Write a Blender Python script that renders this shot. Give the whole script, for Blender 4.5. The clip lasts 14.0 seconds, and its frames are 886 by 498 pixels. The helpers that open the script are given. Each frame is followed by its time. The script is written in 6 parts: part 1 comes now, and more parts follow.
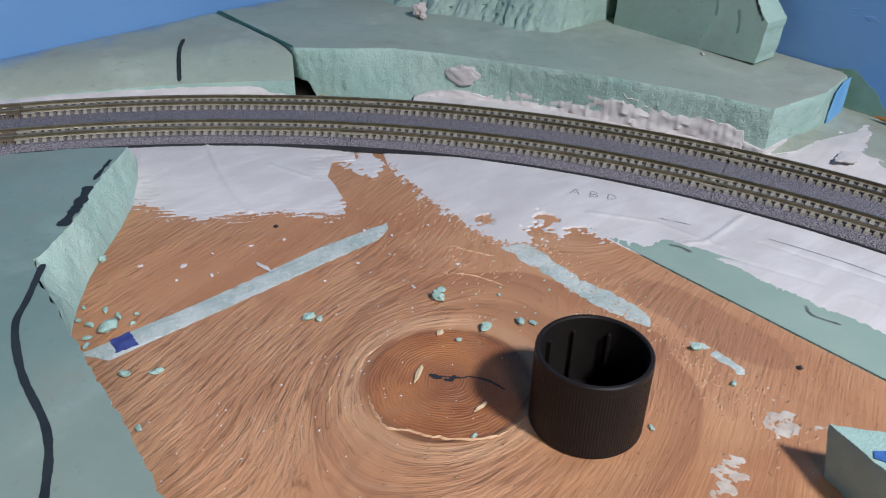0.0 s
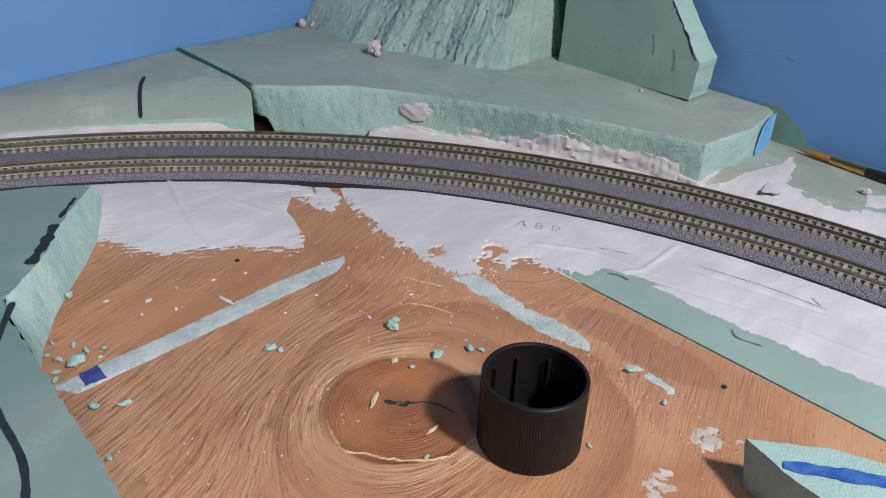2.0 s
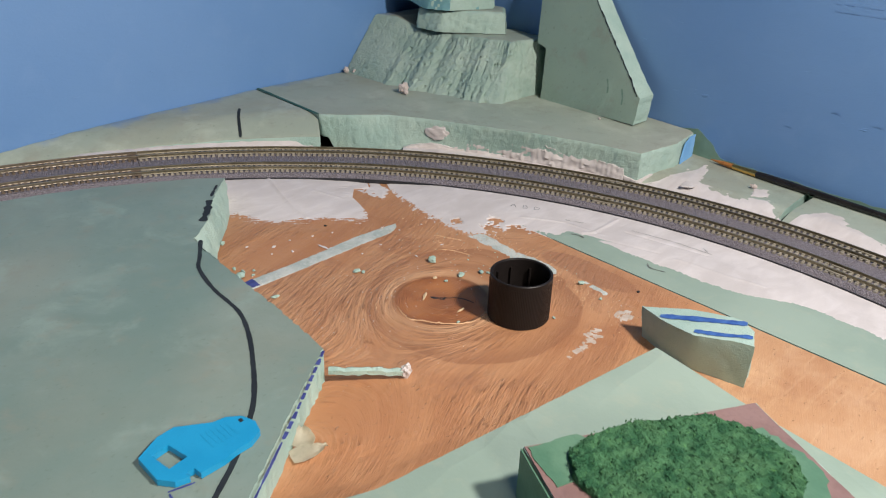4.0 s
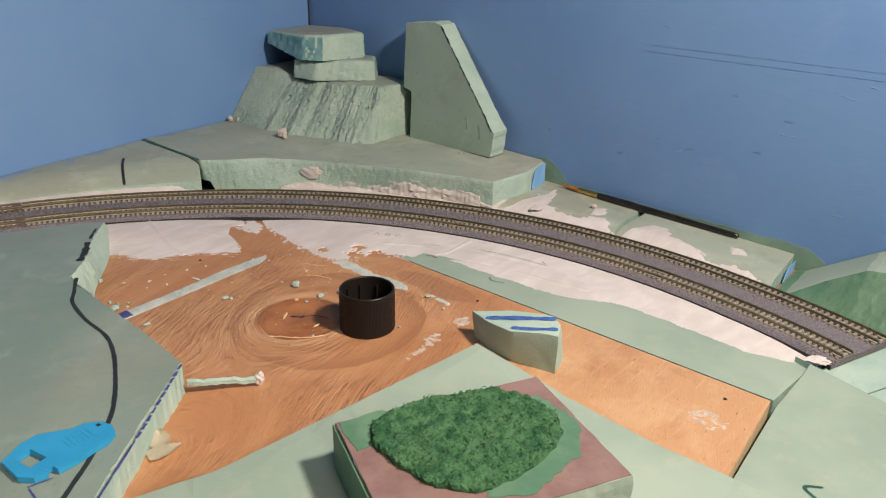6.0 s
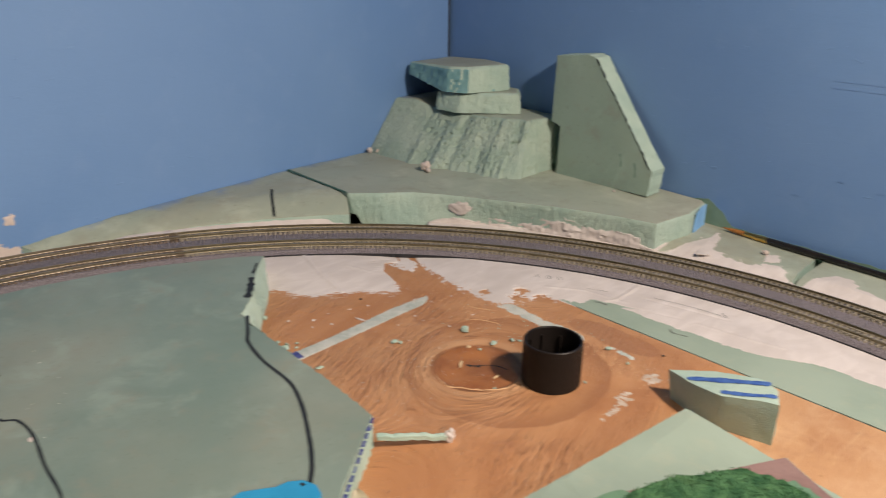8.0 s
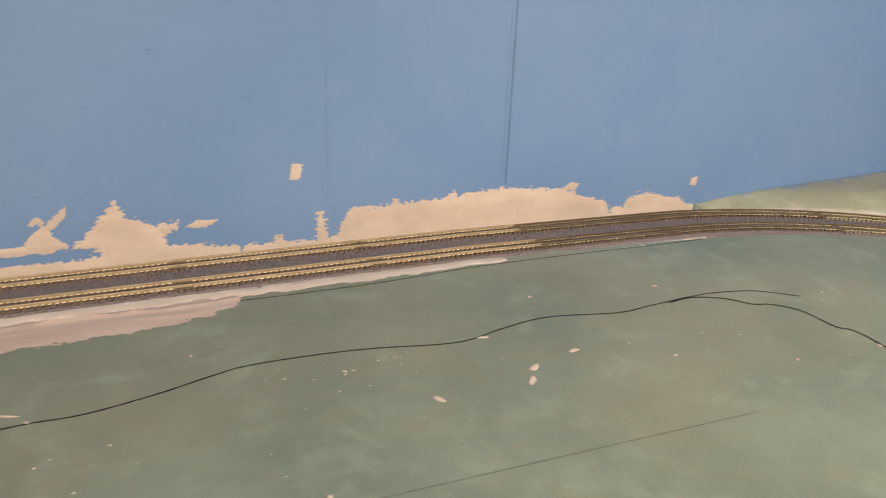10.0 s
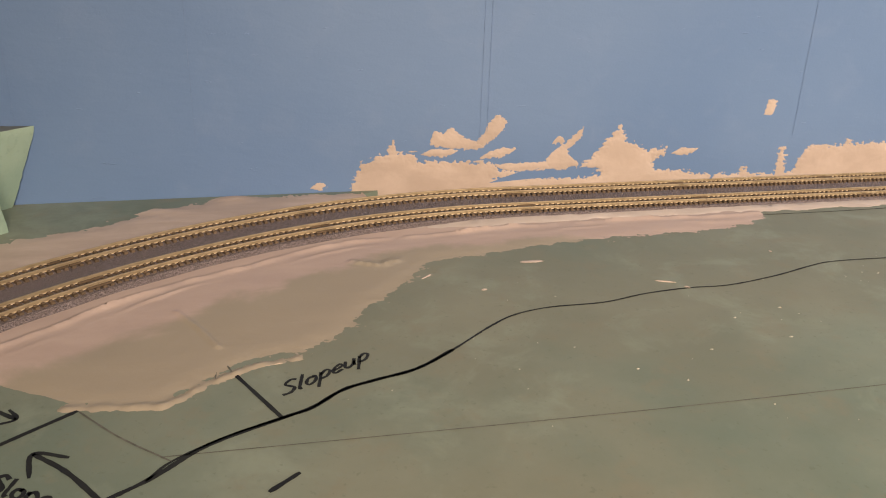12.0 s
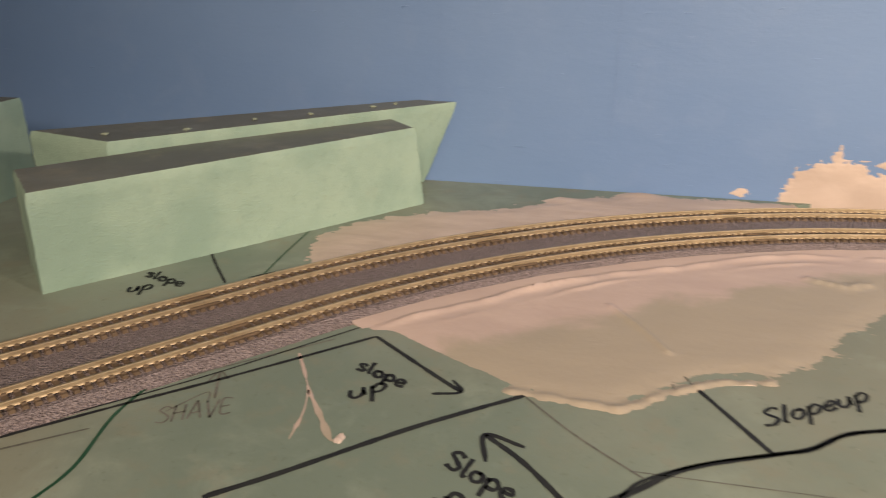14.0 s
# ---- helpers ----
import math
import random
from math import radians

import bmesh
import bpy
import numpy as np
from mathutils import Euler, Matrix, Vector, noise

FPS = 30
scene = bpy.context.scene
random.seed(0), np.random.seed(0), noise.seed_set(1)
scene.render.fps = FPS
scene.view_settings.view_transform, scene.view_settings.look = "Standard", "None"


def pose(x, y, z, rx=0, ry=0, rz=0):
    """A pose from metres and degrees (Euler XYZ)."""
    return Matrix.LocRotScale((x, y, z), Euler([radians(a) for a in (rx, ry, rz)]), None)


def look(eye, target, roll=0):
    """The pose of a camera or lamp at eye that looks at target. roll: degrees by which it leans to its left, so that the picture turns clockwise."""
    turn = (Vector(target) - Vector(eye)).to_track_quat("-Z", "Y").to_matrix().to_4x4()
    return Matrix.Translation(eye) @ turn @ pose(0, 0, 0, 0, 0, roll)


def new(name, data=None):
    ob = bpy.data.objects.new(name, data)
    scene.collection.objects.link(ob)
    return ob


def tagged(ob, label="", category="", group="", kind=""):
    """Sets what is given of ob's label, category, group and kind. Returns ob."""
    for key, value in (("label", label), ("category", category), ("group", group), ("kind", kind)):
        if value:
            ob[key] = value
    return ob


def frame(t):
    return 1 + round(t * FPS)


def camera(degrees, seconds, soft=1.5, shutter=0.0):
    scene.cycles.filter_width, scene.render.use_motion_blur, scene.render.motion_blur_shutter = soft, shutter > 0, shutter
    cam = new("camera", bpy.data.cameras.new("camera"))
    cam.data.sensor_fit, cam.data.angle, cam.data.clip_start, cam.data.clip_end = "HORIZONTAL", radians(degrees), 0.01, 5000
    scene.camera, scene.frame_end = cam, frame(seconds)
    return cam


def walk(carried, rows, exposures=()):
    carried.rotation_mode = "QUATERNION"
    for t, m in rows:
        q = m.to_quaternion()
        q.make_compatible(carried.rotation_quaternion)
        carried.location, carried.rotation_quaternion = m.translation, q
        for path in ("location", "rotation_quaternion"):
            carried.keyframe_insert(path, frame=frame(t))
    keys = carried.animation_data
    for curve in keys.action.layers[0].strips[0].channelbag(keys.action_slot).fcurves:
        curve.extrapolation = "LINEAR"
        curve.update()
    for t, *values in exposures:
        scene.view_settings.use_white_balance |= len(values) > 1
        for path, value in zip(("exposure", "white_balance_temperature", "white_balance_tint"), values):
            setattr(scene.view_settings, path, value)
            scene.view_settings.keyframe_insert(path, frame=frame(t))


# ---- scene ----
cam = camera(59.05, 14.0, soft=1.1, shutter=0.3)
PATH = [
    (0, (-0.05419, -0.21271, 0.15706), (0.22866, 0.10540, -0.10525), 1.02),
    (0.5, (-0.05336, -0.21933, 0.16304), (0.23722, 0.09349, -0.09717), 1.31),
    (1, (-0.05635, -0.21689, 0.16305), (0.24034, 0.09366, -0.09294), 1.46),
    (1.5, (-0.05957, -0.21851, 0.16800), (0.24239, 0.08935, -0.08507), 1.91),
    (2, (-0.06168, -0.22411, 0.17046), (0.24470, 0.08147, -0.08004), 2.08),
    (2.5, (-0.05979, -0.22482, 0.16954), (0.25024, 0.07978, -0.07764), 2.04),
    (3, (-0.07761, -0.24043, 0.17912), (0.23271, 0.06664, -0.06462), 2.25),
    (3.2, (-0.10335, -0.26305, 0.18692), (0.20750, 0.04584, -0.05384), 2.35),
    (5.3, (-0.24076, -0.38370, 0.22960), (0.09800, -0.07856, 0.02435), 1.79),
    (5.5, (-0.22745, -0.39108, 0.22723), (0.11612, -0.09028, 0.02358), 1.61),
    (6, (-0.19733, -0.40355, 0.22560), (0.15769, -0.11417, 0.02505), 1.19),
    (6.5, (-0.18625, -0.37753, 0.22542), (0.17005, -0.08736, 0.02830), 1.11),
    (7, (-0.19223, -0.36103, 0.22368), (0.15828, -0.05835, 0.03520), 1.17),
    (7.5, (-0.19203, -0.35566, 0.21925), (0.15027, -0.04359, 0.03098), 0.68),
    (8, (-0.21763, -0.33707, 0.22466), (0.11006, -0.00847, 0.03855), 0.70),
    (8.5, (-0.28515, -0.29390, 0.22966), (0.00142, 0.07149, 0.04427), 0.90),
    (9, (-0.37765, -0.27872, 0.23311), (-0.12146, 0.11080, 0.05243), 1.29),
    (9.2, (-0.42128, -0.27642, 0.23182), (-0.17924, 0.12239, 0.05188), 1.34),
    (11.3, (-0.63732, -0.26761, 0.19501), (-0.53293, 0.18343, 0.00617), 2.61),
    (11.5, (-0.68018, -0.26650, 0.19333), (-0.58057, 0.18537, 0.00389), 2.36),
    (12, (-0.77212, -0.26399, 0.18036), (-0.67099, 0.18877, -0.00613), 1.55),
    (12.5, (-0.77126, -0.26269, 0.17867), (-0.67800, 0.19573, 0.00217), 1.51),
    (13, (-0.77966, -0.26496, 0.17769), (-0.71533, 0.20022, 0.00602), 1.50),
    (13.5, (-0.81303, -0.24980, 0.16544), (-0.81726, 0.21728, -0.01295), 0.92),
    (14, (-0.83144, -0.22079, 0.14824), (-0.92080, 0.23904, -0.02661), 0.59),
]
EXPOSURES = [(0, 0.10, 5450, 8), (1.5, 0.05, 5500, 8), (3.2, 0.15, 5900, 9), (5.3, 0.14, 6800, 11), (7.5, -0.02, 7200, 14), (9.2, 0.24, 7700, 13), (11.3, 0.30, 9200, 20), (12.0, 0.34, 9100, 21), (13.0, 0.44, 9000, 23), (13.5, 0.40, 8900, 24), (14, 0.70, 8900, 21)]
walk(cam, [(t, look(eye, target, roll)) for t, eye, target, roll in PATH], EXPOSURES)

# Light of the room: one warm lamp at the viewer's back, an added spot and the bounce of grey walls.
scene.view_settings.exposure = 0.0
world = bpy.data.worlds.new("room_air")
world.use_nodes = True
world.node_tree.nodes["Background"].inputs["Color"].default_value = (0.75, 0.85, 1.0, 1)
world.node_tree.nodes["Background"].inputs["Strength"].default_value = 0.003
scene.world = world


def area_lamp(name, eye, target, size, watts, colour):
    data = bpy.data.lights.new(name, "AREA")
    data.shape, data.size, data.energy, data.color = "DISK", size, watts, colour
    ob = new(name, data)
    ob.matrix_world = look(eye, target)
    return ob


area_lamp("room_lamp", (0.120, -0.52, 0.505), (0.11, 0.02, 0.0), 0.065, 5.1, (1.0, 0.92, 0.83))
# unseen second lamp, its cone fitted to the brightness of the left end
spot = bpy.data.lights.new("far_lamp", "SPOT")
spot.spot_size, spot.spot_blend, spot.shadow_soft_size = radians(66), 1.0, 0.2
spot.energy, spot.color = 73, (1.0, 0.91, 0.80)
new("far_lamp", spot).matrix_world = look((-0.58, -1.2, 0.75), (-0.55, 0.10, -0.25))

# ---------------------------------------------------------------- materials
from mathutils.geometry import delaunay_2d_cdt

MM = 0.001


class Nodes:
    """Short hand for one node material."""

    def __init__(self, name, rough=0.6, metal=0.0, spec=0.5):
        self.m = bpy.data.materials.new(name)
        self.m.use_nodes = True
        self.t = self.m.node_tree
        self.bsdf = self.t.nodes["Principled BSDF"]
        self.bsdf.inputs["Roughness"].default_value = rough
        self.bsdf.inputs["Metallic"].default_value = metal
        self.bsdf.inputs["Specular IOR Level"].default_value = spec
        self.co = self.t.nodes.new("ShaderNodeTexCoord").outputs["Object"]

    def put(self, socket, value):
        if isinstance(value, bpy.types.NodeSocket):
            self.t.links.new(value, socket)
        elif isinstance(value, tuple) and len(value) == 3 and socket.type == "RGBA":
            socket.default_value = (*value, 1)
        else:
            socket.default_value = value

    def math(self, op, a, b=0.0, c=0.0):
        n = self.t.nodes.new("ShaderNodeMath")
        n.operation = op
        for k, v in enumerate((a, b, c)):
            self.put(n.inputs[k], v)
        return n.outputs[0]

    def noise(self, scale, detail=4, rough=0.55, warp=0.0, co=None, stretch=None):
        n = self.t.nodes.new("ShaderNodeTexNoise")
        n.inputs["Scale"].default_value = scale
        n.inputs["Detail"].default_value = detail
        n.inputs["Roughness"].default_value = rough
        n.inputs["Distortion"].default_value = warp
        co = co or self.co
        if stretch:
            mp = self.t.nodes.new("ShaderNodeMapping")
            mp.inputs["Scale"].default_value = stretch[:3]
            if len(stretch) > 3:
                mp.inputs["Rotation"].default_value = (0, 0, radians(stretch[3]))
            self.put(mp.inputs[0], co)
            co = mp.outputs[0]
        self.put(n.inputs["Vector"], co)
        return n.outputs["Fac"]

    def cells(self, scale, feature="F1"):
        n = self.t.nodes.new("ShaderNodeTexVoronoi")
        n.feature = feature
        n.inputs["Scale"].default_value = scale
        self.put(n.inputs["Vector"], self.co)
        return n

    def ramp(self, fac, lo, hi):
        n = self.t.nodes.new("ShaderNodeMapRange")
        n.interpolation_type = "SMOOTHSTEP"
        self.put(n.inputs[0], fac)
        n.inputs[1].default_value, n.inputs[2].default_value = lo, hi
        return n.outputs[0]

    def mix(self, fac, a, b):
        n = self.t.nodes.new("ShaderNodeMix")
        n.data_type = "RGBA"
        self.put(n.inputs[0], fac)
        self.put(n.inputs[6], a)
        self.put(n.inputs[7], b)
        return n.outputs[2]

    def bump(self, height, depth, strength=1.0, after=None):
        n = self.t.nodes.new("ShaderNodeBump")
        n.inputs["Strength"].default_value = strength
        n.inputs["Distance"].default_value = depth
        self.put(n.inputs["Height"], height)
        if after:
            self.put(n.inputs["Normal"], after)
        self.put(self.bsdf.inputs["Normal"], n.outputs[0])
        return n.outputs[0]

    def colour(self, value):
        self.put(self.bsdf.inputs["Base Color"], value)
        return self

    def axis(self, k):
        n = self.t.nodes.new("ShaderNodeSeparateXYZ")
        self.put(n.inputs[0], self.co)
        return n.outputs[k]


def plain(name, a, b, scale, rough, fine=900, depth=0.0002, metal=0.0, spec=0.5):
    """Two tones in patches, speckle and a fine relief."""
    k = Nodes(name, rough, metal, spec)
    base = k.mix(k.ramp(k.noise(scale, 5), 0.35, 0.65), a, b)
    mid = tuple(0.72 * v for v in a)
    k.colour(k.mix(k.math("MULTIPLY", k.ramp(k.noise(fine, 3), 0.5, 0.8), 0.35), base, mid))
    k.bump(k.noise(fine * 0.6, 4), depth, 0.7)
    return k.m


def foam_skin(name, lo, hi, soil, sprayed=False):
    k = Nodes(name, 0.55, spec=0.35)
    a = k.mix(k.ramp(k.noise(9, 6, 0.6), 0.35, 0.7), lo, hi)
    a = k.mix(k.math("MULTIPLY", k.ramp(k.noise(3.5, 4, 0.6, 0.5), 0.42, 0.62), soil), a, (0.30, 0.265, 0.20))
    a = k.mix(k.math("MULTIPLY", k.ramp(k.noise(26, 5, 0.65, 0.4), 0.5, 0.72), 0.45), a, tuple(min(1.0, 1.3 * v) for v in hi))
    a = k.mix(k.math("MULTIPLY", k.ramp(k.noise(55, 5, 0.65), 0.5, 0.75), 0.5), a, (0.25, 0.25, 0.20))
    a = k.mix(k.math("MULTIPLY", k.ramp(k.noise(420, 3), 0.62, 0.75), 0.35), a, (0.12, 0.16, 0.13))
    if sprayed:  # sky paint that strayed from the backdrop board
        stray = k.math("ADD", k.axis(1), k.math("MULTIPLY", k.math("SUBTRACT", k.noise(18, 4, 0.6), 0.5), 0.09))
        a = k.mix(k.math("MULTIPLY", k.ramp(stray, 0.236, 0.256), 0.8), a, (0.115, 0.24, 0.47))
    k.colour(a)
    n = k.bump(k.noise(35, 3), 0.0008, 0.5)
    k.bump(k.noise(700, 4), 0.00012, 0.6, n)
    return k.m


def foam_cut(name="foam_cut", depth=1.0, lo=(0.33, 0.46, 0.405), hi=(0.42, 0.54, 0.47)):
    k = Nodes(name, 0.75, spec=0.25)
    a = k.mix(k.ramp(k.noise(30, 5), 0.35, 0.65), lo, hi)
    a = k.mix(k.math("MULTIPLY", k.ramp(k.noise(300, 4), 0.55, 0.8), 0.4), a, tuple(0.8 * v for v in lo))
    a = k.mix(k.math("MULTIPLY", k.ramp(k.noise(75, 5, 0.7, 0.4), 0.60, 0.78), 0.3), a, (0.30, 0.33, 0.24))
    k.colour(a)
    n = k.bump(k.noise(190, 6, 0.7), 0.0016 * depth, 0.8)
    n = k.bump(k.ramp(k.noise(420, 3, 0.6), 0.36, 0.24), 0.0005 * depth, 0.7, n)
    k.bump(k.cells(1400).outputs["Distance"], 0.0003, 0.5, n)
    return k.m


def foam_pale():
    k = Nodes("foam_pale_face", 0.6, spec=0.3)
    a = k.mix(k.ramp(k.noise(12, 5), 0.35, 0.65), (0.25, 0.325, 0.27), (0.31, 0.385, 0.32))
    a = k.mix(k.math("MULTIPLY", k.ramp(k.noise(90, 5, 0.65), 0.5, 0.75), 0.3), a, (0.40, 0.41, 0.31))
    k.colour(a)
    n = k.bump(k.noise(60, 4), 0.0008, 0.5)
    k.bump(k.noise(900, 3), 0.0001, 0.5, n)
    return k.m


def plaster(name, a, b):
    k = Nodes(name, 0.7, spec=0.3)
    streak = k.noise(60, 5, 0.6, 0.6, stretch=(0.5, 1.6, 1, 35))
    chalk = k.ramp(k.noise(20, 4, 0.6, 0.3), 0.4, 0.7)
    k.colour(k.mix(k.math("MULTIPLY", chalk, 0.5), k.mix(k.ramp(streak, 0.3, 0.75), a, b), tuple(0.82 * v for v in a)))
    n = k.bump(streak, 0.0006, 0.6)
    k.bump(k.noise(420, 4), 0.0002, 0.5, n)
    return k.m


def thin_filler():
    """Filler dragged thin, so that the foam shows through in places."""
    k = Nodes("thin_filler", 0.6, spec=0.35)
    streak = k.noise(45, 5, 0.6, 0.6, stretch=(0.6, 1.6, 1, -30))
    a = k.mix(k.ramp(streak, 0.3, 0.75), (0.525, 0.43, 0.41), (0.57, 0.475, 0.45))
    # thickest beside the roadbed, dragged thin further in; (-0.621, -0.226) is the bend's middle
    dx, dy = k.math("ADD", k.axis(0), 0.621), k.math("ADD", k.axis(1), 0.226)
    reach = k.math("SQRT", k.math("ADD", k.math("MULTIPLY", dx, dx), k.math("MULTIPLY", dy, dy)))
    reach = k.math("MULTIPLY_ADD", k.noise(13, 5, 0.6, 0.3), 0.085, reach)
    reach = k.math("MULTIPLY_ADD", streak, 0.012, reach)
    # paler band by the roadbed: the knife ridge's highlight put into the colour
    a = k.mix(k.ramp(reach, 0.455, 0.47), a, (0.63, 0.545, 0.515))
    k.colour(k.mix(k.math("MULTIPLY", k.ramp(reach, 0.414, 0.400), 0.80), a, (0.36, 0.345, 0.285)))
    n = k.bump(streak, 0.0003, 0.6)
    k.bump(k.noise(420, 4), 0.0002, 0.5, n)
    return k.m


def wall_paint():
    k = Nodes("wall_paint", 0.48, spec=0.4)
    a = k.mix(k.ramp(k.noise(5, 5), 0.3, 0.7), (0.125, 0.25, 0.49), (0.15, 0.28, 0.52))
    a = k.mix(k.math("MULTIPLY", k.ramp(k.noise(28, 5, 0.6, 0.5), 0.5, 0.8), 0.3), a, (0.20, 0.32, 0.55))
    k.colour(a)
    n = k.bump(k.noise(60, 5, 0.65, 0.3, stretch=(0.6, 0.6, 1.6)), 0.0004, 0.6)
    n = k.bump(k.ramp(k.noise(130, 4, 0.6, 0.4, stretch=(0.4, 0.4, 2.0)), 0.68, 0.80), 0.0006, 0.7, n)
    k.bump(k.noise(600, 3), 0.00012, 0.5, n)
    return k.m


def wood():
    """Plywood face with one great knot: the grain bends round it into rings."""
    k = Nodes("plywood_face", 0.5, spec=0.35)
    sep = k.t.nodes.new("ShaderNodeSeparateXYZ")
    wn = k.t.nodes.new("ShaderNodeTexNoise")
    wn.inputs["Scale"].default_value, wn.inputs["Detail"].default_value = 14, 3
    k.put(wn.inputs["Vector"], k.co)
    vm = k.t.nodes.new("ShaderNodeVectorMath")
    vm.operation = "MULTIPLY_ADD"
    k.put(vm.inputs[0], wn.outputs["Color"])
    vm.inputs[1].default_value = (0.005, 0.005, 0)
    k.put(vm.inputs[2], k.co)
    mp = k.t.nodes.new("ShaderNodeMapping")
    mp.vector_type = "TEXTURE"
    mp.inputs["Location"].default_value = (0.067 + 0.0025, -0.080 + 0.0025, 0)
    mp.inputs["Rotation"].default_value = (0, 0, radians(20))
    k.put(mp.inputs[0], vm.outputs[0])
    k.put(sep.inputs[0], mp.outputs[0])
    u, v = sep.outputs[0], sep.outputs[1]
    u2, v2 = k.math("POWER", u, 2.0), k.math("POWER", v, 2.0)
    r2 = k.math("ADD", u2, v2)
    r = k.math("SQRT", r2)
    w = k.math("POWER", 2.718, k.math("MULTIPLY", r2, -1 / 0.062**2))
    f = k.math("SQRT", k.math("ADD", k.math("MULTIPLY", u2, k.math("MULTIPLY_ADD", w, 0.92, 0.006)), v2))
    f = k.math("MULTIPLY_ADD", k.noise(16, 3), 0.003, f)

    def fibre(along, over, detail=3):
        c = k.t.nodes.new("ShaderNodeCombineXYZ")
        k.put(c.inputs[0], k.math("MULTIPLY", u, along))
        k.put(c.inputs[1], k.math("MULTIPLY", f, over))
        return k.noise(1.0, detail, 0.6, co=c.outputs[0])

    broad, streak, hair = fibre(6.0, 60.0), fibre(16.0, 430.0, 5), fibre(70.0, 2000.0, 3)
    ring = k.math("SINE", k.math("MULTIPLY", k.math("MULTIPLY_ADD", k.noise(70, 4), 0.006, f), 6400.0))
    lean = k.math("ADD", k.math("MULTIPLY", u, 0.485), k.math("MULTIPLY", v, -0.875))
    egg = k.math("DIVIDE", r2, k.math("ADD", k.math("MULTIPLY_ADD", lean, 0.29, r), 0.0001))
    egg = k.math("MULTIPLY_ADD", k.noise(24, 3), 0.008, k.math("SUBTRACT", egg, 0.004))
    core = k.ramp(r, 0.0266, 0.0245)
    y_at = k.axis(1)
    plain_end = k.ramp(y_at, -0.165, -0.215)
    rough_part = k.math("MULTIPLY", k.ramp(k.noise(11, 4, 0.6, 0.4), 0.34, 0.58), k.math("SUBTRACT", 1.0, k.math("MULTIPLY", plain_end, 0.75)))
    rough_part = k.math("MULTIPLY", rough_part, k.math("SUBTRACT", 1.0, k.math("MULTIPLY", k.ramp(k.axis(0), 0.085, 0.125), 0.5)))
    tone = k.mix(k.ramp(broad, 0.3, 0.7), (0.395, 0.176, 0.079), (0.48, 0.236, 0.112))
    tone = k.mix(k.math("MULTIPLY", k.ramp(k.noise(9, 4), 0.4, 0.7), 0.4), tone, (0.58, 0.345, 0.195))
    tone = k.mix(k.math("MULTIPLY", plain_end, 0.65), tone, (0.53, 0.305, 0.16))
    dark_band = k.math("MULTIPLY", k.ramp(egg, 0.042, 0.0555), k.ramp(egg, 0.0575, 0.0562))
    tone = k.mix(k.math("MULTIPLY", dark_band, 0.75), tone, (0.30, 0.132, 0.064))
    inner_band = k.math("MULTIPLY", k.ramp(egg, 0.030, 0.0385), k.ramp(egg, 0.0415, 0.0395))
    tone = k.mix(k.math("MULTIPLY", inner_band, 0.5), tone, (0.34, 0.155, 0.075))
    outer_band = k.math("MULTIPLY", k.ramp(egg, 0.060, 0.073), k.ramp(egg, 0.077, 0.0745))
    tone = k.mix(k.math("MULTIPLY", outer_band, 0.25), tone, (0.36, 0.17, 0.085))
    tone = k.mix(k.math("MULTIPLY", k.math("MULTIPLY", k.ramp(streak, 0.50, 0.72), rough_part), 0.55), tone, (0.29, 0.128, 0.06))
    tone = k.mix(k.math("MULTIPLY", k.math("MULTIPLY", k.ramp(hair, 0.5, 0.75), rough_part), 0.3), tone, (0.66, 0.43, 0.27))
    inner = k.mix(k.ramp(k.noise(50, 4), 0.35, 0.65), (0.27, 0.088, 0.030), (0.40, 0.155, 0.055))
    inner = k.mix(k.math("MULTIPLY", k.math("MULTIPLY", k.ramp(ring, -0.2, 1.0), k.ramp(k.noise(60, 4), 0.3, 0.7)), 0.6), inner, (0.14, 0.05, 0.022))
    inner = k.mix(k.math("MULTIPLY", k.ramp(r, 0.014, 0.003), 0.5), inner, (0.19, 0.075, 0.035))
    tone = k.mix(core, tone, inner)
    rim = k.math("MULTIPLY", k.ramp(r, 0.0225, 0.0252), k.ramp(r, 0.0275, 0.0258))
    tone = k.mix(k.math("MULTIPLY", rim, k.math("MULTIPLY", k.ramp(k.noise(45, 3), 0.35, 0.6), 0.75)), tone, (0.15, 0.062, 0.03))
    halo = k.math("MULTIPLY", k.ramp(r, 0.0262, 0.0285), k.ramp(r, 0.035, 0.031))
    tone = k.mix(k.math("MULTIPLY", halo, 0.35), tone, (0.62, 0.38, 0.22))
    stain = k.ramp(k.noise(30, 4, 0.6, 0.8), 0.56, 0.74)
    tone = k.mix(k.math("MULTIPLY", stain, 0.5), tone, (0.31, 0.14, 0.075))
    # a long patch where the top layer is worn through to darker wood
    px = k.math("DIVIDE", k.math("ADD", k.axis(0), -0.1525), 0.0105)
    py = k.math("DIVIDE", k.math("ADD", y_at, 0.112), 0.034)
    worn = k.math("ADD", k.math("MULTIPLY", px, px), k.math("MULTIPLY", py, py))
    worn = k.math("ADD", worn, k.math("MULTIPLY", k.math("SUBTRACT", k.noise(60, 5, 0.65), 0.5), 2.2))
    tone = k.mix(k.math("MULTIPLY", k.ramp(worn, 1.15, 0.85), 0.6), tone, (0.30, 0.14, 0.078))
    nick = fibre(85.0, 620.0, 4)
    rough_part = k.math("MULTIPLY", rough_part, k.math("MULTIPLY_ADD", core, -0.7, 1.0))
    tone = k.mix(k.math("MULTIPLY", k.math("MULTIPLY", k.ramp(nick, 0.56, 0.70), rough_part), 0.85), tone, (0.19, 0.078, 0.036))
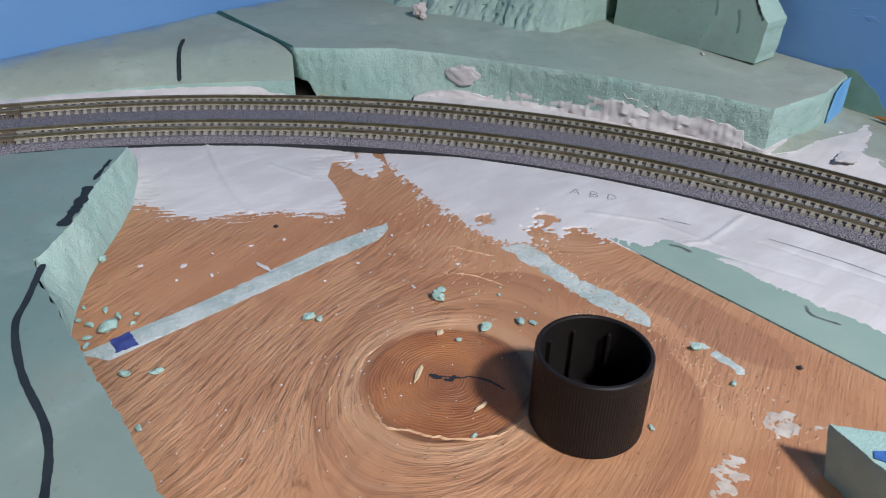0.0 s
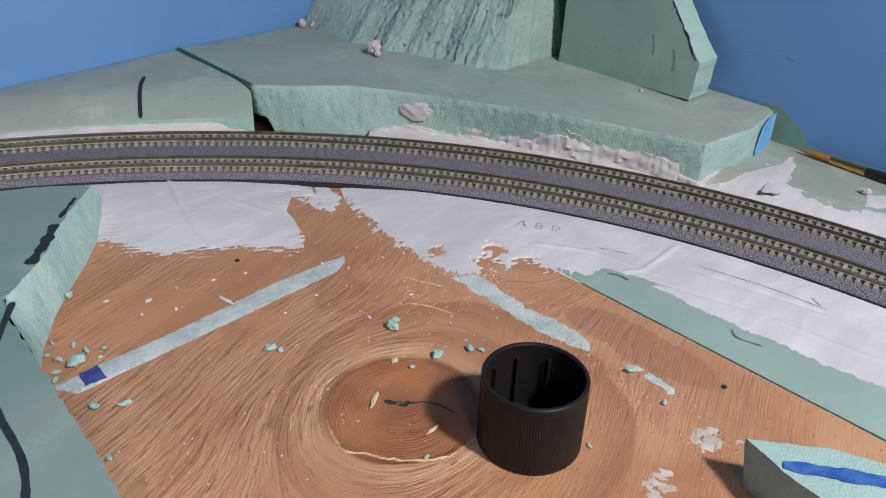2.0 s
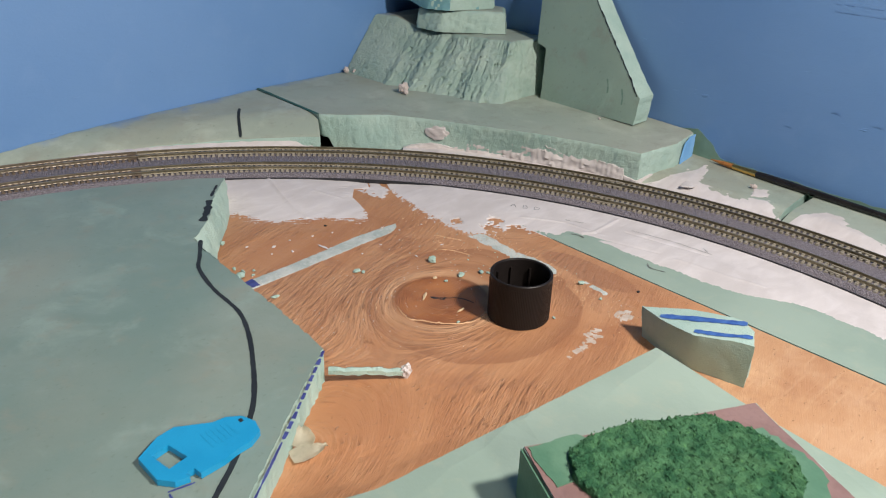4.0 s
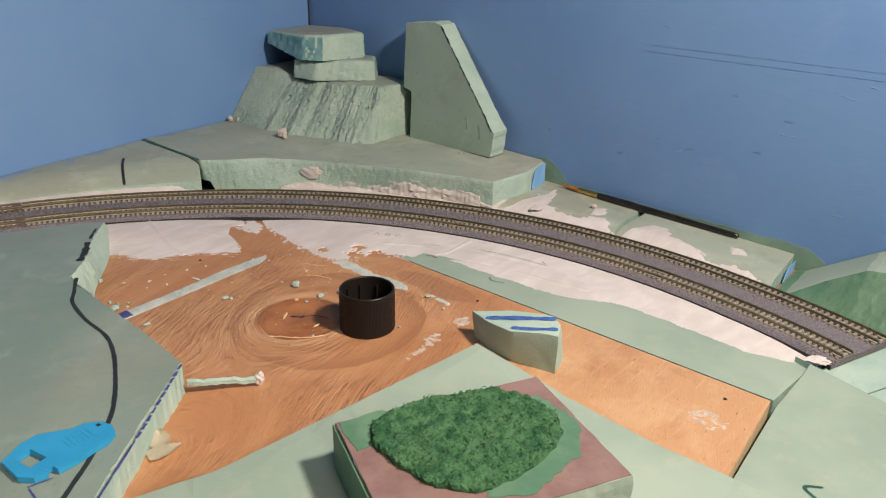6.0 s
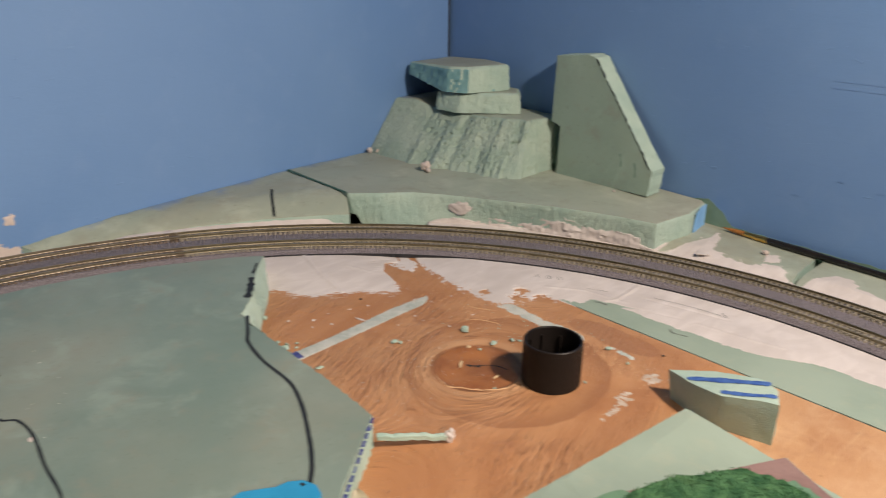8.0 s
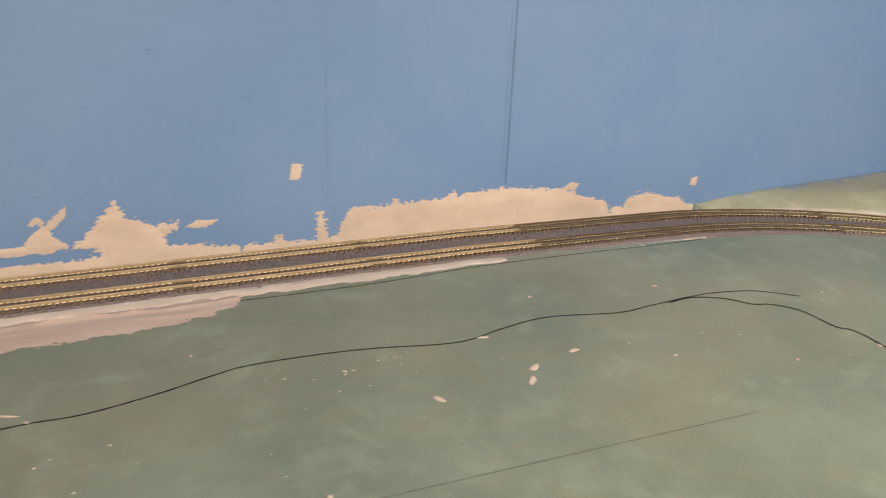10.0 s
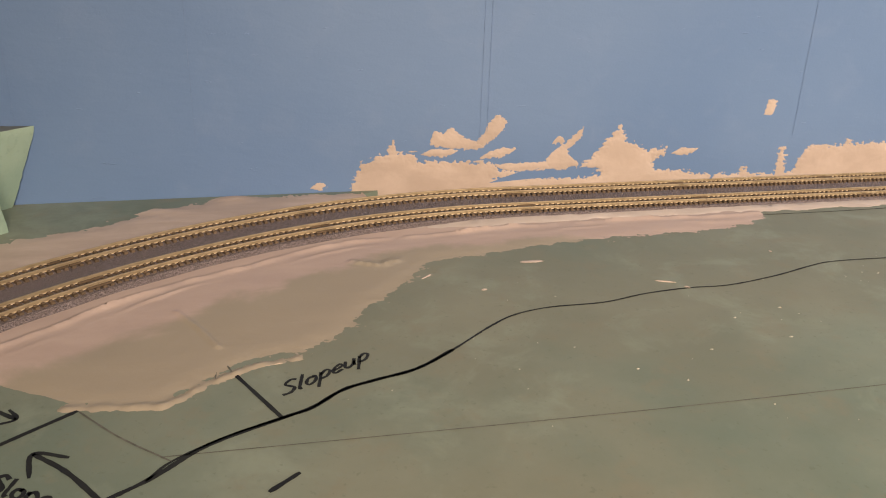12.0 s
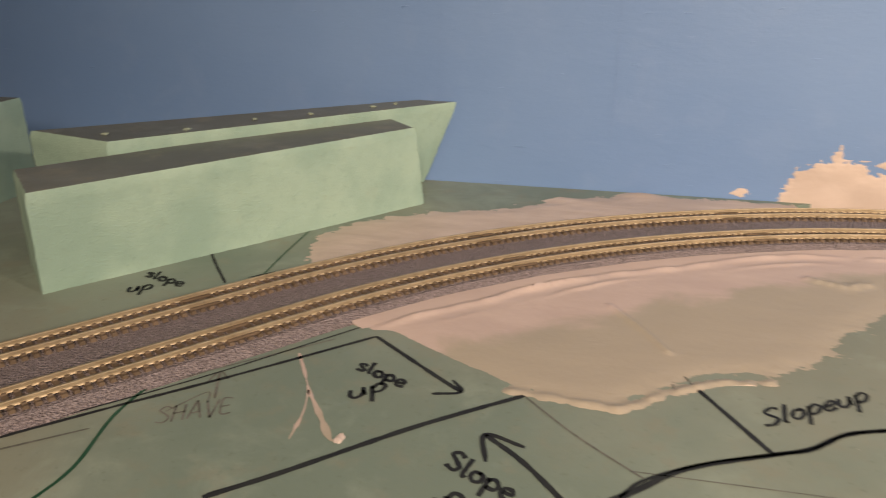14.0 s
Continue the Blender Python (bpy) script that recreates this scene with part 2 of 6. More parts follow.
    tone = k.mix(k.math("MULTIPLY", k.math("MULTIPLY", k.ramp(nick, 0.44, 0.30), rough_part), 0.22), tone, (0.66, 0.43, 0.26))
    grime = k.ramp(k.noise(7, 5, 0.65, 0.6), 0.45, 0.75)
    tone = k.mix(k.math("MULTIPLY", grime, 0.3), tone, (0.36, 0.185, 0.095))
    pits = k.ramp(k.noise(260, 4, 0.6, stretch=(1, 3.2, 1, 24)), 0.64, 0.74)
    tone = k.mix(k.math("MULTIPLY", pits, 0.45), tone, (0.68, 0.48, 0.33))
    blush = k.ramp(k.noise(16, 5, 0.6, 0.7), 0.52, 0.66)
    tone = k.mix(k.math("MULTIPLY", blush, 0.4), tone, (0.33, 0.135, 0.06))
    patch = k.ramp(k.noise(38, 5, 0.65, 0.5), 0.45, 0.65)
    tone = k.mix(k.math("MULTIPLY", k.math("MULTIPLY", patch, plain_end), 0.35), tone, (0.62, 0.40, 0.245))
    cross = k.noise(120, 4, 0.6, 0.3, stretch=(0.25, 3.0, 1, 4))
    tone = k.mix(k.math("MULTIPLY", k.math("MULTIPLY", k.ramp(cross, 0.52, 0.72), plain_end), 0.4), tone, (0.61, 0.39, 0.225))
    k.colour(tone)
    n = k.bump(k.math("MULTIPLY", streak, rough_part), 0.0010, 0.6)
    n = k.bump(k.math("MULTIPLY", nick, rough_part), 0.0018, 0.9, n)
    n = k.bump(hair, 0.0004, 0.6, n)
    n = k.bump(k.math("MULTIPLY", ring, core), 0.00012, 0.4, n)
    k.bump(pits, 0.0008, 0.8, n)
    return k.m


def ballast():
    k = Nodes("ballast_plastic", 0.8, spec=0.25)
    c = k.cells(1500)
    a = k.mix(k.ramp(k.noise(1500, 2), 0.3, 0.7), (0.135, 0.118, 0.132), (0.31, 0.275, 0.30))
    k.colour(k.mix(k.ramp(k.noise(2600, 2), 0.62, 0.72), a, (0.46, 0.43, 0.46)))
    k.bump(c.outputs["Distance"], 0.0009, 1.0)
    return k.m


def sleeper_plastic(name, lo, hi):
    k = Nodes(name, 0.6, spec=0.3)
    rnd = k.t.nodes.new("ShaderNodeObjectInfo").outputs["Random"]
    k.colour(k.mix(rnd, lo, hi))
    k.bump(k.noise(2400, 3), 0.0001, 0.5)
    return k.m


def rail_metal(name, lo, hi, rough):
    k = Nodes(name, 0.3, 1.0)
    k.colour(k.mix(k.ramp(k.noise(160, 4), 0.35, 0.65), lo, hi))
    k.put(k.bsdf.inputs["Roughness"], k.math("MULTIPLY_ADD", k.noise(300, 3), 0.10, rough))
    return k.m


def grass():
    k = Nodes("grass_foam", 0.9, spec=0.1)
    a = k.mix(k.ramp(k.noise(180, 5), 0.35, 0.65), (0.030, 0.10, 0.048), (0.075, 0.185, 0.088))
    a = k.mix(k.math("MULTIPLY", k.ramp(k.noise(70, 4), 0.45, 0.7), 0.3), a, (0.10, 0.19, 0.09))
    k.colour(k.mix(k.ramp(k.noise(900, 3), 0.6, 0.75), a, (0.10, 0.24, 0.08)))
    k.bump(k.noise(800, 5, 0.7), 0.0012, 1.0)
    return k.m


def glue():
    """Dried glue with bits of foam and paper in it."""
    k = Nodes("dried_glue", 0.45, spec=0.4)
    a = k.mix(k.ramp(k.noise(70, 5, 0.65), 0.35, 0.65), (0.37, 0.42, 0.385), (0.54, 0.55, 0.51))
    a = k.mix(k.math("MULTIPLY", k.ramp(k.noise(520, 4, 0.7), 0.52, 0.68), 0.7), a, (0.66, 0.66, 0.63))
    a = k.mix(k.math("MULTIPLY", k.ramp(k.noise(300, 4, 0.7), 0.60, 0.74), 0.75), a, (0.33, 0.22, 0.13))
    k.colour(a)
    k.bump(k.noise(480, 5, 0.7), 0.0006, 0.8)
    return k.m


def cap_plastic():
    k = Nodes("cap_plastic", 0.42, spec=0.2)
    k.colour(k.mix(k.noise(300, 4), (0.010, 0.008, 0.0075), (0.018, 0.014, 0.013)))
    k.bump(k.noise(1500, 3), 0.00005, 0.5)
    return k.m


SKIN = foam_skin("foam_skin", (0.165, 0.235, 0.208), (0.235, 0.30, 0.265), 0.32)
WORN = foam_skin("worn_foam_skin", (0.305, 0.36, 0.30), (0.38, 0.415, 0.345), 0.45, True)
CUT, PALE = foam_cut(), foam_pale()
BARFACE = foam_cut("foam_factory_face", 0.3, (0.265, 0.42, 0.37), (0.335, 0.50, 0.435))
SOFTCUT = foam_cut("smooth_cut_foam", 0.3)
CLIFF = foam_cut("foam_cliff", 1.7, (0.31, 0.42, 0.36), (0.40, 0.50, 0.43))
FINSKIN = foam_skin("pale_foam_skin", (0.225, 0.315, 0.26), (0.285, 0.38, 0.31), 0.12)
GREYSKIN = foam_skin("grey_foam_skin", (0.125, 0.15, 0.15), (0.175, 0.205, 0.20), 0.1)
PLASTER = plaster("white_plaster", (0.58, 0.525, 0.505), (0.68, 0.625, 0.605))
FILLER = plaster("wall_filler", (0.53, 0.45, 0.415), (0.62, 0.535, 0.50))
THINFILL = thin_filler()
RUBBED = plain("rubbed_plaster", (0.43, 0.335, 0.265), (0.56, 0.485, 0.42), 160, 0.7, 700, 0.0004)
PAINT, WOOD, BALLAST = wall_paint(), wood(), ballast()
SLEEPER = sleeper_plastic("concrete_sleeper", (0.26, 0.23, 0.18), (0.34, 0.30, 0.24))
BROWN_SLEEPER = sleeper_plastic("brown_sleeper", (0.105, 0.078, 0.056), (0.16, 0.118, 0.086))
# one rail metal in three tones: the lamp's glint is put into the colour
RAIL = rail_metal("glint_rail", (0.54, 0.45, 0.325), (0.64, 0.55, 0.41), 0.52)
HALF_RAIL = rail_metal("half_glint_rail", (0.30, 0.25, 0.185), (0.38, 0.325, 0.25), 0.40)
DULL_RAIL = rail_metal("dull_rail", (0.25, 0.215, 0.145), (0.34, 0.295, 0.205), 0.42)
GRASS, CAP = grass(), cap_plastic()
MARKER = plain("black_marker", (0.02, 0.024, 0.03), (0.03, 0.036, 0.04), 60, 0.6, 700, 0.00002, 0.0, 0.12)
PENCIL = plain("pencil_mark", (0.10, 0.11, 0.10), (0.17, 0.18, 0.17), 200, 0.6, 700, 0.00002)
GREENPEN = plain("green_marker", (0.01, 0.07, 0.04), (0.015, 0.09, 0.055), 60, 0.5, 700, 0.00002)
BLUEPEN = plain("blue_marker", (0.03, 0.085, 0.31), (0.07, 0.16, 0.42), 300, 0.5, 900, 0.00002)
NAVYPEN = plain("navy_marker", (0.03, 0.035, 0.16), (0.06, 0.075, 0.25), 200, 0.5, 900, 0.00002)
SEAM = plain("seam_shadow", (0.055, 0.12, 0.25), (0.095, 0.19, 0.38), 90, 0.6)
BAREPAINT = plain("sky_overspray", (0.19, 0.42, 0.75), (0.24, 0.48, 0.80), 60, 0.6, 500, 0.0002)
SCORE = plain("score_in_paint", (0.118, 0.236, 0.468), (0.145, 0.27, 0.505), 40, 0.5)
CREAM = plain("cream_foam", (0.60, 0.55, 0.42), (0.68, 0.63, 0.50), 90, 0.7, 500, 0.0003)
BARE = plain("bare_foam_edge", (0.15, 0.25, 0.20), (0.20, 0.31, 0.24), 40, 0.6, 400, 0.0003)
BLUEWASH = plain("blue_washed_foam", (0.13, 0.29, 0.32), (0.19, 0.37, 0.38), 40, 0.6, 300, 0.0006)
GREENPAINT = plain("green_wash", (0.07, 0.165, 0.10), (0.11, 0.215, 0.135), 60, 0.55, 400, 0.0003)
TAPE = glue()
EARTH = plain("brown_paint", (0.19, 0.11, 0.10), (0.25, 0.155, 0.14), 50, 0.5, 500, 0.0003)
BLUEPLASTIC = plain("blue_plastic", (0.014, 0.26, 0.50), (0.018, 0.29, 0.54), 50, 0.38, 1500, 0.00003)
FIBRE = plain("torn_fibre", (0.52, 0.30, 0.16), (0.60, 0.38, 0.22), 300, 0.7, 900, 0.0003)
WOODCHIP = plain("wood_chip", (0.55, 0.40, 0.24), (0.65, 0.50, 0.32), 300, 0.7, 900, 0.0003)
HANDLE = plain("black_lacquer", (0.012, 0.011, 0.012), (0.018, 0.016, 0.016), 60, 0.25, 700, 0.00002)
BRASS = plain("brass_ferrule", (0.70, 0.42, 0.12), (0.78, 0.50, 0.18), 200, 0.28, 900, 0.00002, 1.0)
BRISTLE = plain("bristle", (0.30, 0.11, 0.025), (0.42, 0.17, 0.04), 800, 0.5, 2000, 0.0003)
ROOM = plain("room_paint", (0.13, 0.125, 0.12), (0.17, 0.165, 0.16), 2, 0.8, 30, 0.0005)
BOARD = plain("bare_board", (0.20, 0.15, 0.11), (0.26, 0.20, 0.15), 8, 0.8, 120, 0.0005)
BLACKGAP = plain("joint_and_gap_shade", (0.012, 0.013, 0.016), (0.02, 0.02, 0.024), 80, 0.7)


# ---------------------------------------------------------------- mesh helpers
def link(name, bm, mats, parent=None, label="", smooth=False):
    bmesh.ops.recalc_face_normals(bm, faces=bm.faces)
    me = bpy.data.meshes.new(name)
    bm.to_mesh(me)
    bm.free()
    for m in mats if isinstance(mats, (list, tuple)) else (mats,):
        me.materials.append(m)
    if smooth:
        for p in me.polygons:
            p.use_smooth = True
        me.set_sharp_from_angle(angle=radians(48))
    ob = new(name, me)
    ob.parent = parent
    if label:
        tagged(ob, label)
    return ob


def part(name, bm, material, parent, label="", smooth=False):
    return link(name, bm, material, parent, label, smooth)


def base(name, x=0, y=0, z=0):
    """An empty at the foot of a thing made of parts, in millimetres."""
    ob = new(name)
    ob.matrix_world = pose(x * MM, y * MM, z * MM)
    ob.empty_display_size = 0.02
    return ob


def hash_noise(x, y, z=0.0):
    return noise.noise(Vector((x, y, z)))


def resample(pts, step, closed=True, wobble=0.0, freq=0.12, seed=0.0):
    """Points about step apart along a line, with a wavering of some millimetres."""
    out = []
    n = len(pts)
    for i in range(n if closed else n - 1):
        a, b = Vector(pts[i][:2]), Vector(pts[(i + 1) % n][:2])
        d = b - a
        if d.length < 1e-6:
            continue
        side = Vector((-d.y, d.x)).normalized()
        k = max(1, round(d.length / step))
        for j in range(k):
            p = a + d * (j / k)
            w = hash_noise(p.x * freq, p.y * freq, seed) + 0.5 * hash_noise(p.x * freq * 3, p.y * freq * 3, seed + 7)
            out.append(p + side * (w * wobble))
    if not closed:
        out.append(Vector(pts[-1][:2]))
    return out


def inside(poly, x, y):
    hit = False
    j = len(poly) - 1
    for i in range(len(poly)):
        a, b = poly[i], poly[j]
        if (a[1] > y) != (b[1] > y) and x < (b[0] - a[0]) * (y - a[1]) / (b[1] - a[1]) + a[0]:
            hit = not hit
        j = i
    return hit


def filled(loop, grid, fine=None):
    """Triangles inside a loop, with inner points every grid millimetres, and half that where fine(x, y)."""
    pts = list(loop)
    if grid:
        xs, ys = [p.x for p in loop], [p.y for p in loop]
        y = min(ys) + grid / 2
        row = 0
        while y < max(ys):
            x = min(xs) + grid * (0.25 if row % 2 else 0.75)
            while x < max(xs):
                if inside(loop, x, y):
                    if fine and fine(x, y):
                        for a, b in ((-0.25, -0.25), (0.25, -0.25), (-0.25, 0.25), (0.25, 0.25)):
                            q = Vector((x + grid * (a + 0.12 * hash_noise(x, y, 5 + a)), y + grid * (b + 0.12 * hash_noise(x, y, 7 + b))))
                            if inside(loop, q.x, q.y):
                                pts.append(q)
                    else:
                        pts.append(Vector((x + 0.3 * grid * hash_noise(x, y, 3), y + 0.3 * grid * hash_noise(x, y, 9))))
                x += grid
            y += grid
            row += 1
    n = len(loop)
    v, _, f, *_ = delaunay_2d_cdt(pts, [], [list(range(n))], 1, 1e-4)
    return v, f


def sheet(loop, top, bottom, grid=0.0, lip=0.0, across=None, fine=None):
    """A slab over a loop. top, bottom: heights or functions of x, y. lip: how far the rim sinks. across: maps x, y, z to world millimetres."""
    top_at = top if callable(top) else (lambda x, y: top)
    low_at = bottom if callable(bottom) else (lambda x, y: bottom)
    v, f = filled(loop, grid, fine)
    bm = bmesh.new()
    place = across or (lambda x, y, z: (x, y, z))
    vs = [bm.verts.new(Vector(place(p[0], p[1], top_at(p[0], p[1]))) * MM) for p in v]
    for t in f:
        try:
            bm.faces.new([vs[i] for i in t])
        except ValueError:
            pass
    rim = [e for e in bm.edges if len(e.link_faces) == 1]
    low = {}
    for e in rim:
        for q in e.verts:
            if q not in low:
                p = v[vs.index(q)] if len(vs) < 400 else None
                low[q] = p
    where = {q: p for q, p in zip(vs, v)}
    made = {}
    for q in low:
        p = where[q]
        made[q] = bm.verts.new(Vector(place(p[0], p[1], low_at(p[0], p[1]))) * MM)
    if lip:
        for q in low:
            p = where[q]
            q.co = Vector(place(p[0], p[1], top_at(p[0], p[1]) - lip)) * MM
    for e in rim:
        a, b = e.verts
        g = bm.faces.new([a, b, made[b], made[a]])
        g.material_index = 1
    loose = [q for q in bm.verts if not q.link_faces]
    bmesh.ops.delete(bm, geom=loose, context="VERTS")
    return bm


def carved(foot, head, z0, z1, step=4.0, levels=8, rough=0.6, ridges=0.0, dome=0.0, seed=0.0, soft=1.0, steps=(0.06, 0.06)):
    """A cut block from a foot outline to a head outline with the same corners, with rough sides. z0, z1: heights or functions of x, y."""
    foot_z = z0 if callable(z0) else (lambda x, y: z0)
    head_z = z1 if callable(z1) else (lambda x, y: z1)
    n = len(foot)
    ring0, ring1 = [], []
    for i in range(n):
        a0, b0 = Vector(foot[i]), Vector(foot[(i + 1) % n])
        a1, b1 = Vector(head[i]), Vector(head[(i + 1) % n])
        k = max(1, round(max((b0 - a0).length, (b1 - a1).length) / step))
        for j in range(k):
            ring0.append(a0.lerp(b0, j / k))
            ring1.append(a1.lerp(b1, j / k))
    m = len(ring0)
    arc = [0.0]
    for i in range(1, m):
        arc.append(arc[-1] + (ring0[i] - ring0[i - 1]).length)
    bm = bmesh.new()
    rows = []
    mid = sum(ring0, Vector((0, 0))) / m
    for l in range(levels + 1):
        t = l / levels
        row = []
        for i in range(m):
            p = ring0[i].lerp(ring1[i], t)
            d = ring0[(i + 1) % m].lerp(ring1[(i + 1) % m], t) - ring0[i - 1].lerp(ring1[i - 1], t)
            out = Vector((d.y, -d.x)).normalized() if d.length > 1e-6 else Vector((0, 0))
            if out.dot(p - mid) < 0:
                out = -out
            z = foot_z(p.x, p.y) * (1 - t) + head_z(p.x, p.y) * t
            w = rough * hash_noise(p.x * 0.35, p.y * 0.35, z * 0.35 + seed) + 0.6 * rough * hash_noise(p.x * 0.9, p.y * 0.9, z * 0.9 + seed)
            if ridges:
                amp = ridges(p.x, p.y)
                w += amp * (2.6 * hash_noise(arc[i] * 0.065, z * 0.008, seed) + 0.8 * hash_noise(arc[i] * 0.17, z * 0.015, seed + 5))
                w -= 2.0 * amp * max(0.0, hash_noise(arc[i] * 0.42, z * 0.26, seed + 2) - 0.12)
                w += 0.45 * amp * hash_noise(arc[i] * 0.9, z * 0.5, seed + 3)
            if t == 1.0:
                w -= soft
                z -= 0.15 * soft
            row.append(bm.verts.new(Vector((p.x + out.x * w, p.y + out.y * w, z)) * MM))
        rows.append(row)
    for a, b in zip(rows, rows[1:]):
        for i in range(m):
            g = bm.faces.new([a[i], a[(i + 1) % m], b[(i + 1) % m], b[i]])
            g.material_index = 1
    loop = [Vector((q.co.x / MM, q.co.y / MM)) for q in rows[-1]]
    v, f = filled(loop, step * 1.6)
    top = list(rows[-1])
    for p in v[m:]:
        top.append(bm.verts.new(Vector((p[0], p[1], head_z(p[0], p[1]) + dome * hash_noise(p[0] * 0.1, p[1] * 0.1, seed))) * MM))
    if len(v) == len(top):
        for t in f:
            try:
                bm.faces.new([top[i] for i in t])
            except ValueError:
                pass
    return bm


def ribbon(pts, width, z, closed=False, wobble=0.25, across=None, fade=True, seed=0.0):
    """A pen stroke: a flat band of uneven width just proud of its surface."""
    z_at = z if callable(z) else (lambda x, y: z)
    line = smooth_line(pts)
    line = resample(line, 2.0, False)
    bm = bmesh.new()
    place = across or (lambda x, y, h: (x, y, h))
    last = None
    for i, p in enumerate(line):
        d = line[min(i + 1, len(line) - 1)] - line[max(i - 1, 0)]
        s = Vector((-d.y, d.x)).normalized()
        w = 0.5 * width * (1 + wobble * hash_noise(p.x * 0.21, p.y * 0.21, seed) + 0.6 * wobble * hash_noise(p.x * 0.9, p.y * 0.9, seed))
        if fade and i in (0, len(line) - 1):
            w *= 0.6
        a, b = p + s * w, p - s * w
        now = [bm.verts.new(Vector(place(q.x, q.y, z_at(q.x, q.y))) * MM) for q in (a, b)]
        if last:
            bm.faces.new([last[0], last[1], now[1], now[0]])
        last = now
    return bm


def smooth_line(pts, cuts=6):
    """A rounded line through the points."""
    if len(pts) < 3:
        return [Vector(p) for p in pts]
    q = [Vector(p) for p in pts]
    q = [q[0] * 2 - q[1], *q, q[-1] * 2 - q[-2]]
    out = []
    for a, b, c, d in zip(q, q[1:], q[2:], q[3:]):
        for j in range(cuts):
            t = j / cuts
            out.append(0.5 * ((2 * b) + (c - a) * t + (2 * a - 5 * b + 4 * c - d) * t * t + (3 * b - a - 3 * c + d) * t**3))
    out.append(q[-2])
    return out


def box(x0, y0, z0, x1, y1, z1, bevel=0.0):
    bm = bmesh.new()
    bmesh.ops.create_cube(bm, size=1)
    for q in bm.verts:
        q.co = Vector(((x0 + x1) / 2 + q.co.x * (x1 - x0), (y0 + y1) / 2 + q.co.y * (y1 - y0), (z0 + z1) / 2 + q.co.z * (z1 - z0))) * MM
    if bevel:
        bmesh.ops.bevel(bm, geom=bm.edges[:], offset=bevel * MM, segments=2, affect="EDGES")
    return bm


GLYPHS = {}
GLYPHS["s"] = (0.55, [[(0.52, 0.52), (0.3, 0.6), (0.12, 0.48), (0.28, 0.32), (0.46, 0.2), (0.36, 0.02), (0.05, 0.04)]])
GLYPHS["l"] = (0.34, [[(0.2, 1.05), (0.16, 0.5), (0.14, 0.08), (0.26, 0.0)]])
GLYPHS["o"] = (0.56, [[(0.4, 0.52), (0.16, 0.5), (0.08, 0.22), (0.24, 0.0), (0.46, 0.14), (0.48, 0.42), (0.3, 0.56)]])
GLYPHS["p"] = (0.62, [[(0.14, 0.56), (0.12, 0.1), (0.08, -0.48)], [(0.12, 0.38), (0.34, 0.6), (0.54, 0.4), (0.42, 0.1), (0.13, 0.08)]])
GLYPHS["e"] = (0.54, [[(0.1, 0.28), (0.46, 0.34), (0.38, 0.56), (0.16, 0.5), (0.07, 0.2), (0.22, 0.0), (0.5, 0.08)]])
GLYPHS["u"] = (0.62, [[(0.1, 0.58), (0.08, 0.18), (0.24, 0.0), (0.44, 0.14), (0.5, 0.56)], [(0.49, 0.4), (0.52, 0.04)]])
GLYPHS["S"] = (0.6, [[(0.55, 0.86), (0.3, 1.0), (0.08, 0.8), (0.3, 0.55), (0.52, 0.3), (0.36, 0.02), (0.03, 0.1)]])
GLYPHS["H"] = (0.66, [[(0.1, 1.0), (0.08, 0.0)], [(0.5, 1.0), (0.52, 0.02)], [(0.08, 0.48), (0.52, 0.54)]])
GLYPHS["A"] = (0.68, [[(0.04, 0.0), (0.26, 1.0), (0.34, 1.0), (0.58, 0.0)], [(0.14, 0.36), (0.5, 0.4)]])
GLYPHS["V"] = (0.62, [[(0.05, 1.0), (0.26, 0.02), (0.32, 0.02), (0.56, 1.02)]])
GLYPHS["E"] = (0.58, [[(0.5, 0.98), (0.1, 0.98), (0.08, 0.04), (0.52, 0.0)], [(0.1, 0.5), (0.42, 0.53)]])
GLYPHS["B"] = (0.6, [[(0.1, 0.0), (0.12, 1.0), (0.42, 0.9), (0.36, 0.56), (0.12, 0.52)], [(0.12, 0.52), (0.5, 0.4), (0.46, 0.06), (0.1, 0.0)]])
GLYPHS["D"] = (0.62, [[(0.1, 0.0), (0.12, 1.0), (0.46, 0.8), (0.52, 0.3), (0.1, 0.0)]])
GLYPHS[" "] = (0.4, [])


def handwriting(text, origin, right, up, width, z, material, parent, seed=0.0, name="handwriting"):
    """Words written with a pen: from origin along right, a tall letter reaching up, all in millimetres."""
    o, a, c = Vector(origin), Vector(right), Vector(up)
    total = sum(GLYPHS[g][0] for g in text)
    bm = bmesh.new()
    pen = 0.0
    for n, g in enumerate(text):
        wide, strokes = GLYPHS[g]
        drop = 0.07 * hash_noise(n * 1.7, seed)
        for st in strokes:
            line = smooth_line([o + a * ((pen + x) / total) + c * (y + drop + 0.05 * hash_noise(x * 9 + n, y * 9, seed)) for x, y in st], 5)
            last = None
            for i, p in enumerate(line):
                d = line[min(i + 1, len(line) - 1)] - line[max(i - 1, 0)]
                s = Vector((-d.y, d.x)).normalized() * 0.5 * width * (1 + 0.35 * hash_noise(p.x * 0.5, p.y * 0.5, seed + n))
                h = z(p.x, p.y) if callable(z) else z
                now = [bm.verts.new(Vector((q.x, q.y, h)) * MM) for q in (p + s, p - s)]
                if last:
                    bm.faces.new([last[0], last[1], now[1], now[0]])
                last = now
        pen += wide
    return link(name, bm, material, parent)


# ---------------------------------------------------------------- the line of the double track
# Its inner rail: a straight along the wall between two bends, in millimetres; the rail's height falls towards the corner.
X0, Y0, TH = -129.2, 185.8, 0.0177
R_LEFT, ARC_LEFT, STRAIGHT, R_RIGHT = 402.7, 348.1, 498.9, 386.5
